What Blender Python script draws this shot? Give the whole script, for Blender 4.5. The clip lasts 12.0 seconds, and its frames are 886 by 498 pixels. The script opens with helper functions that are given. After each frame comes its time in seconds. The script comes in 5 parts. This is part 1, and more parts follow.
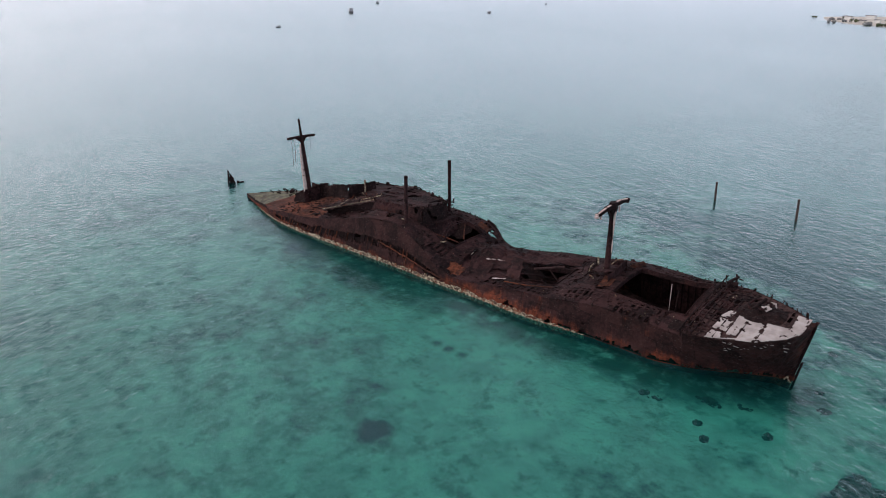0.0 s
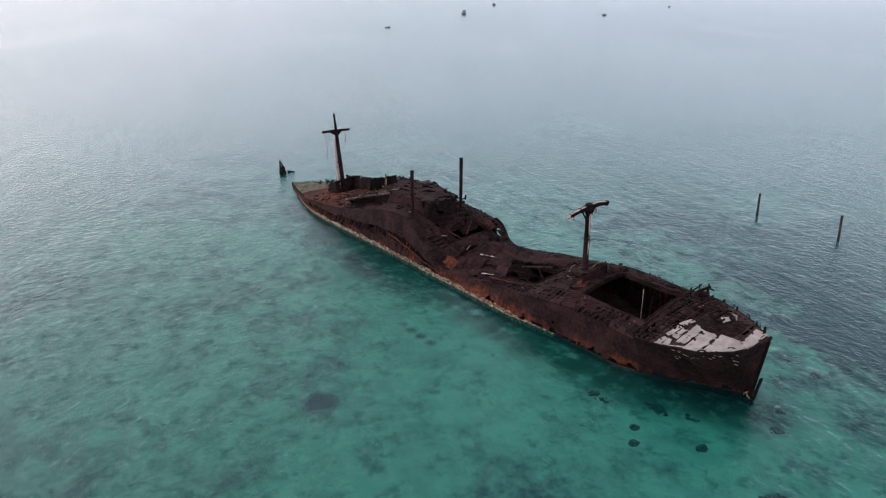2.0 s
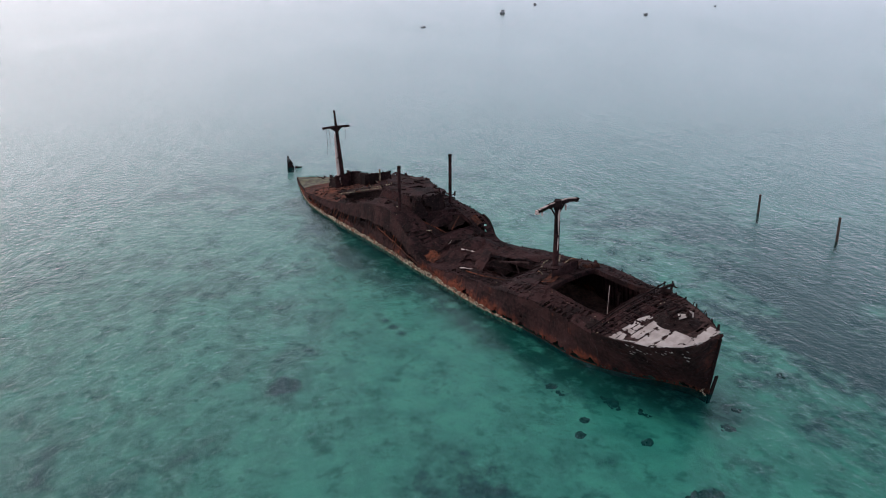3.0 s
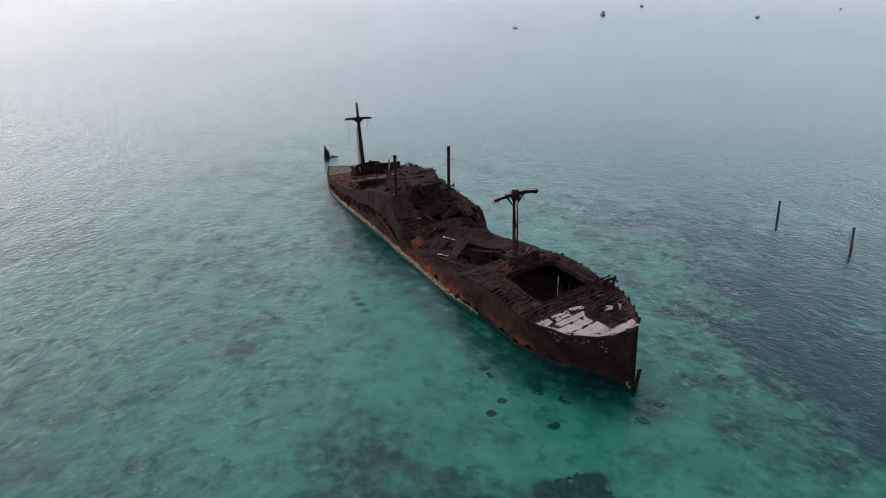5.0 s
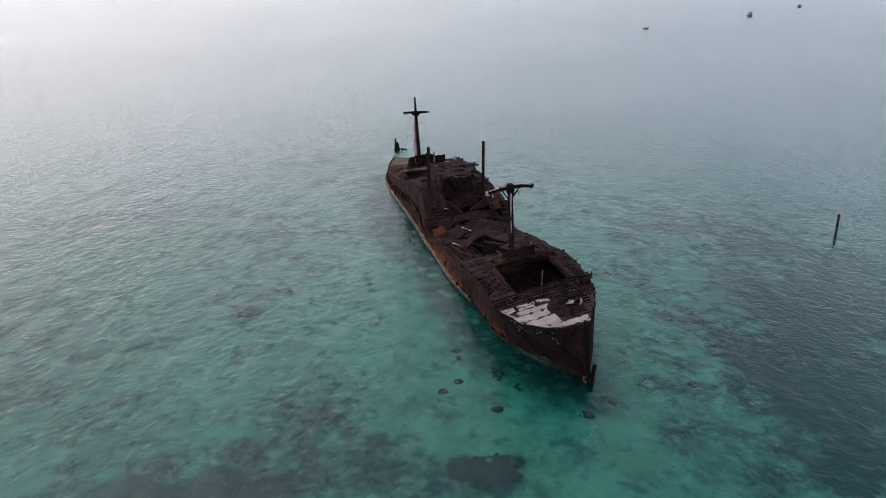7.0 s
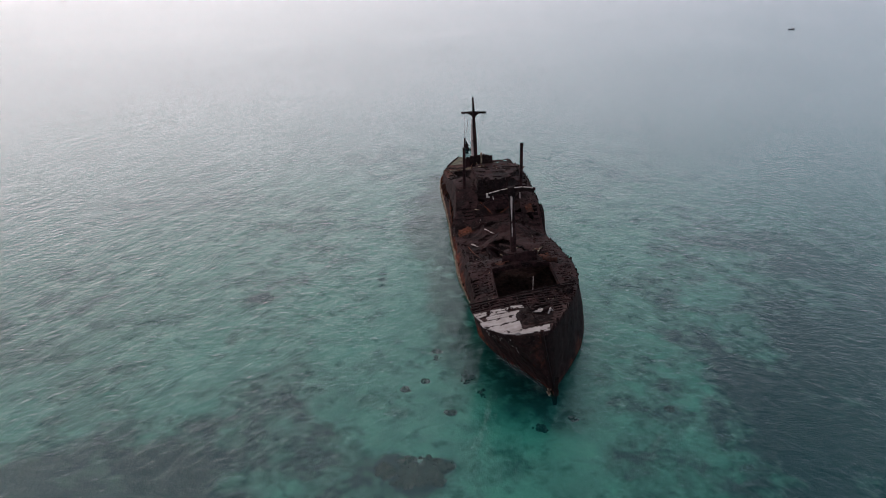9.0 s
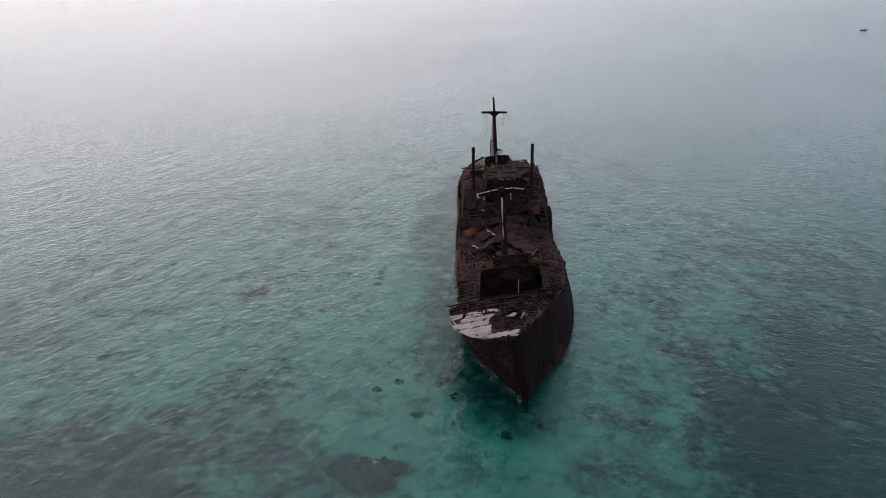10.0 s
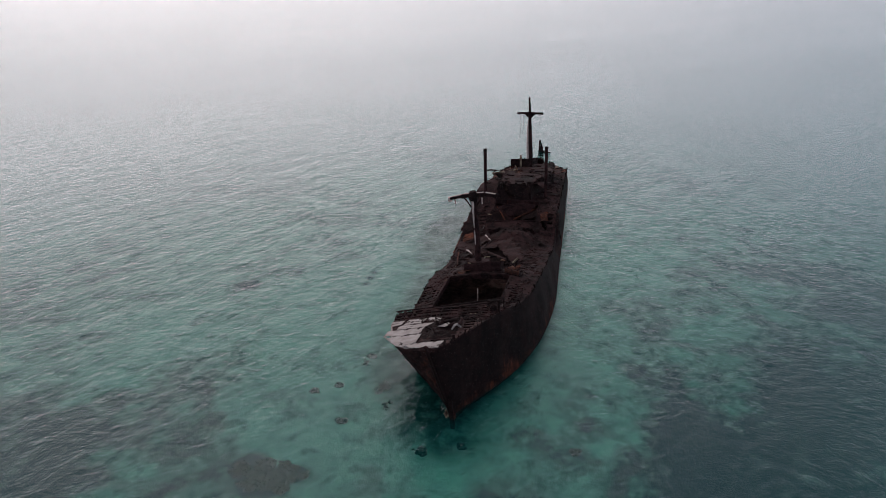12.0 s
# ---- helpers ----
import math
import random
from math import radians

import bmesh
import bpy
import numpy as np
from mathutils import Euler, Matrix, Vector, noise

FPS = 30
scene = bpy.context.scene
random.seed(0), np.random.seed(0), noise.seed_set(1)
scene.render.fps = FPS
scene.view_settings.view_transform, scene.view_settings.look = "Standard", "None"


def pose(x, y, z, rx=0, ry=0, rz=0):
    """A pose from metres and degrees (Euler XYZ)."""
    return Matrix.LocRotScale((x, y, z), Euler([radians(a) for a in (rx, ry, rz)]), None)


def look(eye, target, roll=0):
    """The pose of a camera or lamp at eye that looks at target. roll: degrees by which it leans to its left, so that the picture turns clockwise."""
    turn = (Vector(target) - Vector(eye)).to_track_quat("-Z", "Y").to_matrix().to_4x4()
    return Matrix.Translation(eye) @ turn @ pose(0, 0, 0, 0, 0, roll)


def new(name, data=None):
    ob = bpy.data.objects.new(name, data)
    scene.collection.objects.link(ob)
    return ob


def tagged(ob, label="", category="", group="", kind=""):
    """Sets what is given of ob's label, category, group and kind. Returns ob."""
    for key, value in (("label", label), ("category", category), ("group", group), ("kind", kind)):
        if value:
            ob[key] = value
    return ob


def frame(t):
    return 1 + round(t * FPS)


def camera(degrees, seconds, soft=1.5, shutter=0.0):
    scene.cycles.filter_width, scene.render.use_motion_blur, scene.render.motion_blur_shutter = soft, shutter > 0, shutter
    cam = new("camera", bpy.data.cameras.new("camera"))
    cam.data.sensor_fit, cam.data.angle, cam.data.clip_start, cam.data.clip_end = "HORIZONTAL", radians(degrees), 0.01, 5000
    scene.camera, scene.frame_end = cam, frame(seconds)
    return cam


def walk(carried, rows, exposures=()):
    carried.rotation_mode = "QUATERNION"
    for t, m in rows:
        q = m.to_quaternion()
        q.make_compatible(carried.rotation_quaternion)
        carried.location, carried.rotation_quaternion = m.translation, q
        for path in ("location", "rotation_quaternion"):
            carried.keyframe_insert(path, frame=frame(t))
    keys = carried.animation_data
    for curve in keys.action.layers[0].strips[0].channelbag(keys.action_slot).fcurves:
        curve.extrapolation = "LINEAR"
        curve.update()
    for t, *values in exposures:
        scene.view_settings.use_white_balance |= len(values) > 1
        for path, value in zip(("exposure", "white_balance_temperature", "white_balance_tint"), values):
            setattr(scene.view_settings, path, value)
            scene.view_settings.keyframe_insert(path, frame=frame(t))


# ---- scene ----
cam = camera(66.4, 12.0, soft=1.0)
PATH = [
    (0, (1.355, 0.788, 36.377), (0.082, 2.149, 35.65), 1.1),
    (0.5, (4.49, 2.93, 36.595), (3.157, 4.23, 35.866), 1.1),
    (1, (7.557, 5.007, 36.68), (6.169, 6.249, 35.953), 1.1),
    (1.5, (10.653, 7.289, 36.75), (9.214, 8.471, 36.021), 1.1),
    (2, (13.678, 9.73, 36.75), (12.191, 10.852, 36.022), 1.1),
    (2.5, (16.72, 12.296, 36.745), (15.19, 13.359, 36.017), 1.0),
    (3, (19.661, 15.112, 36.773), (18.107, 16.137, 36.043), 0.9),
    (3.2, (20.761, 16.241, 36.77), (19.199, 17.254, 36.039), 1.0),
    (5, (30.856, 27.053, 36.509), (29.163, 27.827, 35.778), 0.9),
    (5.5, (33.68, 30.302, 36.508), (31.938, 30.958, 35.776), 0.9),
    (6, (36.29, 33.788, 36.565), (34.516, 34.347, 35.829), 0.6),
    (6.5, (38.247, 37.261, 36.617), (36.452, 37.746, 35.881), 0.6),
    (7, (39.599, 40.786, 36.668), (37.787, 41.2, 35.932), 0.6),
    (9, (41.456, 56.244, 36.56), (39.596, 56.28, 35.825), -0.2),
    (9.5, (41.135, 60.261, 36.427), (39.275, 60.214, 35.693), -0.3),
    (10, (40.351, 64.128, 36.14), (38.495, 63.996, 35.407), -0.4),
    (10.5, (39.393, 68.087, 35.915), (37.544, 67.872, 35.184), -0.7),
    (11, (38.23, 72.194, 35.728), (36.393, 71.89, 34.999), -1.2),
    (11.5, (37.02, 76.016, 35.587), (35.197, 75.634, 34.858), -1.2),
    (12, (35.494, 79.523, 35.552), (33.689, 79.069, 34.821), -1.0),
]
walk(cam, [(t, look(eye, target, roll)) for t, eye, target, roll in PATH], [(0.0, 0.29), (3.2, 0.14), (6.5, -0.08), (12.0, -0.42)])

# ---- light ----
SUN_YAW, SUN_UP, GLOW_YAW = 126.0, 62.0, 127.0
world = bpy.data.worlds.new("sky")
scene.world = world
world.use_nodes = True
wt = world.node_tree
sky = wt.nodes.new("ShaderNodeTexSky")
sky.sky_type, sky.sun_disc = "NISHITA", False
sky.sun_elevation, sky.sun_rotation = radians(SUN_UP), radians(-SUN_YAW)
sky.air_density, sky.dust_density, sky.ozone_density = 1.0, 4.0, 1.0
wt.nodes["Background"].inputs["Strength"].default_value = 0.036
wt.links.new(sky.outputs[0], wt.nodes["Background"].inputs["Color"])
# high cloud: a bright hazy horizon under a duller overhead layer
veil = wt.nodes.new("ShaderNodeBackground")
veil.inputs["Color"].default_value = (0.825, 0.885, 1.055, 1)
where, split = wt.nodes.new("ShaderNodeTexCoord"), wt.nodes.new("ShaderNodeSeparateXYZ")
wt.links.new(where.outputs["Generated"], split.inputs[0])
socket = split.outputs["Z"]
for operation, one, two in (("ABSOLUTE", None, 0.0), ("SUBTRACT", 1.0, None), ("POWER", None, 2.05), ("MULTIPLY", None, 1.04), ("ADD", None, 0.25)):
    step = wt.nodes.new("ShaderNodeMath")
    step.operation = operation
    for number, value in enumerate((one, two)):
        if value is None:
            wt.links.new(socket, step.inputs[number])
        else:
            step.inputs[number].default_value = value
    socket = step.outputs[0]
wt.links.new(socket, veil.inputs["Strength"])
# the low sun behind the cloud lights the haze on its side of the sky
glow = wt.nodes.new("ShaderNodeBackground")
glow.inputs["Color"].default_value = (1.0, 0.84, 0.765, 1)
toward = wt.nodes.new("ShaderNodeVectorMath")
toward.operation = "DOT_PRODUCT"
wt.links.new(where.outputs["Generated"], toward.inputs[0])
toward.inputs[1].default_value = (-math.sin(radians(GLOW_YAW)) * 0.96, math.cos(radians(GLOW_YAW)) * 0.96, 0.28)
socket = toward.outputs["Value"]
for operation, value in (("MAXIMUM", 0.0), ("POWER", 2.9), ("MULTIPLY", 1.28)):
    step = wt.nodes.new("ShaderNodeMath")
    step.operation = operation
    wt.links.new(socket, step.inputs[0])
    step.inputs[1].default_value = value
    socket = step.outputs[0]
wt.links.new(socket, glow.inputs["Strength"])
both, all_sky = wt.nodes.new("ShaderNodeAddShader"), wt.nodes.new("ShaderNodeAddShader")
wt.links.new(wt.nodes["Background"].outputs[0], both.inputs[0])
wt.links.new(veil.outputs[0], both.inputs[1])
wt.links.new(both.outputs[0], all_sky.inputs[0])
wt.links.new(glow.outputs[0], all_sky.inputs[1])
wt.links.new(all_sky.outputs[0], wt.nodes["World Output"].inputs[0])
sun_data = bpy.data.lights.new("sun", "SUN")
sun_data.energy, sun_data.angle, sun_data.color = 0.30, radians(34), (1.0, 0.91, 0.82)
sun = new("sun", sun_data)
a, e = radians(SUN_YAW), radians(SUN_UP)
to_sun = Vector((-math.sin(a) * math.cos(e), math.cos(a) * math.cos(e), math.sin(e)))
sun.matrix_world = look(to_sun * 200, (0, 0, 0))


# ---- materials ----
class Nodes:
    """A node material under construction."""

    def __init__(self, name):
        self.mat = bpy.data.materials.new(name)
        self.mat.use_nodes = True
        self.tree = self.mat.node_tree
        self.bsdf = self.tree.nodes["Principled BSDF"]
        self.out = self.tree.nodes["Material Output"]
        self.pos = self.add("ShaderNodeNewGeometry").outputs["Position"]

    def add(self, kind):
        return self.tree.nodes.new(kind)

    def put(self, value, socket):
        if isinstance(value, bpy.types.NodeSocket):
            self.tree.links.new(value, socket)
        elif isinstance(value, (tuple, list)) and len(value) == 3 and len(socket.default_value) == 4:
            socket.default_value = (*value, 1)
        else:
            socket.default_value = value

    def stretch(self, scale, shift=(0, 0, 0), turn=0.0):
        node = self.add("ShaderNodeMapping")
        self.put(self.pos, node.inputs["Vector"])
        node.inputs["Scale"].default_value, node.inputs["Location"].default_value = scale, shift
        node.inputs["Rotation"].default_value = (0, 0, turn)
        if turn:
            node.vector_type = "TEXTURE"
        return node.outputs[0]

    def noise(self, scale, detail=5.0, rough=0.55, vector=None, warp=0.0):
        node = self.add("ShaderNodeTexNoise")
        self.put(vector or self.pos, node.inputs["Vector"])
        for key, value in (("Scale", scale), ("Detail", detail), ("Roughness", rough), ("Distortion", warp)):
            node.inputs[key].default_value = value
        return node.outputs["Fac"]

    def ramp(self, value, low, high):
        node = self.add("ShaderNodeMapRange")
        node.interpolation_type = "SMOOTHSTEP"
        self.put(value, node.inputs[0])
        node.inputs[1].default_value, node.inputs[2].default_value = low, high
        return node.outputs[0]

    def mix(self, factor, one, two):
        node = self.add("ShaderNodeMix")
        node.data_type = "RGBA"
        self.put(factor, node.inputs[0]), self.put(one, node.inputs[6]), self.put(two, node.inputs[7])
        return node.outputs[2]

    def maths(self, kind, one, two=0.0):
        node = self.add("ShaderNodeMath")
        node.operation = kind
        self.put(one, node.inputs[0]), self.put(two, node.inputs[1])
        return node.outputs[0]

    def axis(self, name):
        node = self.add("ShaderNodeSeparateXYZ")
        self.put(self.pos, node.inputs[0])
        return node.outputs[name]

    def bump(self, height, strength, distance, under=None):
        node = self.add("ShaderNodeBump")
        self.put(height, node.inputs["Height"])
        self.put(strength, node.inputs["Strength"])
        node.inputs["Distance"].default_value = distance
        if under:
            self.put(under, node.inputs["Normal"])
        return node.outputs[0]

    def finish(self, colour, rough=0.85, normal=None, metal=0.0):
        self.put(colour, self.bsdf.inputs["Base Color"]), self.put(rough, self.bsdf.inputs["Roughness"])
        self.put(metal, self.bsdf.inputs["Metallic"])
        if normal:
            self.put(normal, self.bsdf.inputs["Normal"])
        return self.mat


def rust(name, dark, mid, red, low=0.5, high=0.68, splash=0.0, patch=0.22, relief=1.0, plates=0.0, fresh=None):
    """Corroded steel plate: dark scale, lighter grain, and orange patches; splash: a redder zone just above the water; plates: how far single plates differ; fresh: the stretch along the hull where the scale has come off and bright rust shows."""
    n = Nodes(name)
    grain = n.noise(2.6, 8, 0.65)
    broad = n.noise(0.42, 6, 0.62, n.stretch((1, 1, 0.6), (3, 17, 5)), 0.5)
    tone = n.maths("ADD", n.maths("MULTIPLY", grain, 0.35 + 0.2 * relief), n.maths("MULTIPLY", broad, 0.65 - 0.2 * relief))
    seam = None
    if plates:
        # strakes of plate about two and a half metres long, each weathered in its own way
        split = n.add("ShaderNodeCombineXYZ")
        n.put(n.maths("ADD", n.axis("X"), n.maths("MULTIPLY", grain, 0.10)), split.inputs[0])
        n.put(n.maths("ADD", n.axis("Y"), n.axis("Z")), split.inputs[1])
        brick = n.add("ShaderNodeTexBrick")
        n.put(split.outputs[0], brick.inputs["Vector"])
        for key, value in (("Color1", (0, 0, 0, 1)), ("Color2", (1, 1, 1, 1)), ("Mortar", (0.5, 0.5, 0.5, 1)), ("Scale", 1.0), ("Mortar Size", 0.025), ("Mortar Smooth", 0.3), ("Brick Width", 2.6), ("Row Height", 1.25)):
            brick.inputs[key].default_value = value
        tone = n.maths("ADD", tone, n.maths("MULTIPLY", n.maths("SUBTRACT", brick.outputs["Color"], 0.5), plates))
        seam = brick.outputs["Fac"]
    streak = n.noise(1.3, 6, 0.66, n.stretch((1.5, 1.5, 0.20)), 0.2)
    colour = n.mix(n.ramp(tone, 0.36, 0.64), dark, mid)
    big = n.noise(patch, 6, 0.6, warp=0.6)
    if splash:
        height = n.ramp(n.axis("Z"), 2.1, 0.3)
        big = n.maths("ADD", big, n.maths("MULTIPLY", height, splash))
    if fresh:
        bare = n.maths("MULTIPLY", n.ramp(n.axis("X"), fresh[0], fresh[1]), n.ramp(n.axis("X"), fresh[3], fresh[2]))
        big = n.maths("ADD", big, n.maths("MULTIPLY", bare, 0.09))
    blend = n.maths("ADD", n.maths("MULTIPLY", big, 0.62), n.maths("MULTIPLY", streak, 0.38))
    colour = n.mix(n.ramp(blend, low, high), colour, n.mix(n.ramp(grain, 0.35, 0.62), tuple(c * 0.45 for c in red), red))
    pale = n.noise(5.5, 5, 0.7, n.stretch((1, 1, 1), (31, 7, 3)))
    colour = n.mix(n.maths("MULTIPLY", n.ramp(pale, 0.60, 0.70), 0.42), colour, (0.20, 0.155, 0.145))
    if seam:
        colour = n.mix(n.maths("MULTIPLY", seam, n.ramp(streak, 0.42, 0.6)), colour, tuple(c * 0.5 for c in dark))
    pits = n.noise(11, 6, 0.7)
    normal = n.bump(grain, 0.8 * relief, 0.12, n.bump(pits, 0.6 * relief, 0.04))
    n.put(0.12, n.bsdf.inputs["Specular IOR Level"])
    return n.finish(colour, 0.85, normal)


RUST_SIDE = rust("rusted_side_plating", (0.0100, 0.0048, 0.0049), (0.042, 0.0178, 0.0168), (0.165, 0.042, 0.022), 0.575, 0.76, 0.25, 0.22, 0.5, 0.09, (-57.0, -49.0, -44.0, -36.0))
# starboard rust again, darkened to hold the shade of the port side
RUST_PORT_SHADED = rust("shaded_rusted_port_plating", (0.0065, 0.0034, 0.0036), (0.019, 0.0082, 0.0080), (0.120, 0.034, 0.018), 0.60, 0.78, 0.22, 0.22, 0.4, 0.07)
RUST_DECK = rust("rusted_deck_plating", (0.0080, 0.0039, 0.0042), (0.043, 0.0188, 0.0188), (0.085, 0.028, 0.020), 0.55, 0.76, 0.0, 0.22, 0.8, 0.11)
RUST_PALE = rust("scoured_deck_plating", (0.016, 0.0090, 0.0088), (0.080, 0.044, 0.041), (0.100, 0.040, 0.030), 0.57, 0.80)
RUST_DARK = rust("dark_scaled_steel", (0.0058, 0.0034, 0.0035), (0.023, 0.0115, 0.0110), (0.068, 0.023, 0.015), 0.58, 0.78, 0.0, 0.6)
RUST_RED = rust("orange_rusted_steel", (0.020, 0.0095, 0.0082), (0.066, 0.026, 0.018), (0.170, 0.050, 0.025), 0.41, 0.66)


def crust_material():
    n = Nodes("barnacle_crust")
    lumps = n.noise(3.2, 7, 0.7)
    colour = n.mix(n.ramp(lumps, 0.42, 0.64), (0.07, 0.040, 0.026), (0.46, 0.39, 0.27))
    colour = n.mix(n.ramp(n.noise(1.1, 6, 0.65), 0.50, 0.64), colour, (0.17, 0.062, 0.030))
    return n.finish(colour, 0.9, n.bump(lumps, 1.0, 0.15))


def white_paint():
    n = Nodes("weathered_white_paint")
    wear = n.noise(1.6, 7, 0.66)
    colour = n.mix(n.ramp(n.noise(0.9, 5), 0.35, 0.7), (0.27, 0.228, 0.215), (0.40, 0.35, 0.335))
    colour = n.mix(n.ramp(wear, 0.645, 0.69), colour, (0.075, 0.038, 0.03))
    colour = n.mix(n.maths("MULTIPLY", n.ramp(n.noise(9, 5, 0.7), 0.55, 0.75), 0.4), colour, (0.34, 0.26, 0.22))
    return n.finish(colour, 0.75, n.bump(wear, 0.5, 0.03))


def algae_deck():
    n = Nodes("algae_covered_steel")
    lumps = n.noise(1.1, 7, 0.65)
    colour = n.mix(n.ramp(lumps, 0.38, 0.62), (0.035, 0.030, 0.018), (0.115, 0.108, 0.055))
    colour = n.mix(n.ramp(n.noise(0.35, 5), 0.52, 0.7), colour, (0.10, 0.055, 0.035))
    return n.finish(colour, 0.8, n.bump(lumps, 0.8, 0.1))


def flaking_paint():
    n = Nodes("flaking_pinkish_paint")
    wear = n.noise(2.4, 7, 0.68)
    colour = n.mix(n.ramp(n.noise(6.0, 5), 0.35, 0.7), (0.40, 0.29, 0.26), (0.58, 0.50, 0.47))
    colour = n.mix(n.ramp(wear, 0.56, 0.62), colour, (0.045, 0.02, 0.016))
    return n.finish(colour, 0.8, n.bump(wear, 0.6, 0.04))


CRUST, WHITE, ALGAE, PAINT = crust_material(), white_paint(), algae_deck(), flaking_paint()


def plain(name, one, two, scale=3.0, rough=0.8):
    n = Nodes(name)
    grain = n.noise(scale, 6, 0.6)
    return n.finish(n.mix(n.ramp(grain, 0.35, 0.65), one, two), rough, n.bump(grain, 0.4, 0.05))


def sea_material():
    """Clear shallow water: a ruffled, reflecting surface over tinted depth."""
    n = Nodes("shallow_sea_water")
    n.tree.nodes.remove(n.bsdf)
    # wind lanes lie across the open water: ruffled in some, slick in others
    lane = n.noise(0.020, 3, 0.6, n.stretch((4.5, 1, 1), turn=2.62), 0.6)
    ruffled = n.ramp(lane, 0.30, 0.62)
    # the water lies calmer under the lee of the hull
    lee = n.add("ShaderNodeVectorMath")
    lee.operation = "DISTANCE"
    n.put(n.stretch((0.17, 1, 1)), lee.inputs[0])
    lee.inputs[1].default_value = (-10.2, 60, 0)
    open_water = n.maths("ADD", n.maths("MULTIPLY", n.ramp(lee.outputs["Value"], 4.0, 11.0), 0.5), 0.5)
    swell = n.noise(0.30, 2, 0.5, n.stretch((4.0, 1, 1), turn=2.85))
    chop = n.noise(0.95, 3, 0.6, n.stretch((1.15, 1, 1), turn=2.5), 0.3)
    ripple = n.noise(2.4, 3, 0.62, n.stretch((1.15, 1, 1), turn=1.0), 0.2)
    rough_chop = n.maths("MULTIPLY", open_water, n.maths("ADD", n.maths("MULTIPLY", ruffled, 0.2), 0.6))
    rough_ripple = n.maths("MULTIPLY", open_water, n.maths("ADD", n.maths("MULTIPLY", ruffled, 0.25), 0.55))
    normal = n.bump(swell, 0.62, 0.34, n.bump(chop, rough_chop, 0.27, n.bump(ripple, rough_ripple, 0.125)))
    off = n.add("ShaderNodeVectorMath")
    off.operation = "DISTANCE"
    n.put(n.pos, off.inputs[0])
    off.inputs[1].default_value = (-40, 60, 0)
    ruffle = n.maths("ADD", n.maths("MULTIPLY", n.ramp(off.outputs["Value"], 90.0, 600.0), 0.16), 0.08)
    clear = n.add("ShaderNodeBsdfTransparent")
    n.put((0.37, 0.96, 0.92), clear.inputs[0])
    body = n.add("ShaderNodeBsdfDiffuse")
    n.put((0.012, 0.17, 0.17), body.inputs[0])
    depth = n.add("ShaderNodeMixShader")
    n.put(normal, body.inputs["Normal"]), n.put(0.15, depth.inputs[0]), n.put(clear.outputs[0], depth.inputs[1]), n.put(body.outputs[0], depth.inputs[2])
    gloss = n.add("ShaderNodeBsdfGlossy")
    n.put(ruffle, gloss.inputs["Roughness"]), n.put(normal, gloss.inputs["Normal"])
    fresnel = n.add("ShaderNodeFresnel")
    n.put(1.38, fresnel.inputs[0]), n.put(normal, fresnel.inputs[1])
    top = n.add("ShaderNodeMixShader")
    n.put(fresnel.outputs[0], top.inputs[0]), n.put(depth.outputs[0], top.inputs[1]), n.put(gloss.outputs[0], top.inputs[2])
    n.put(top.outputs[0], n.out.inputs[0])
    return n.mat


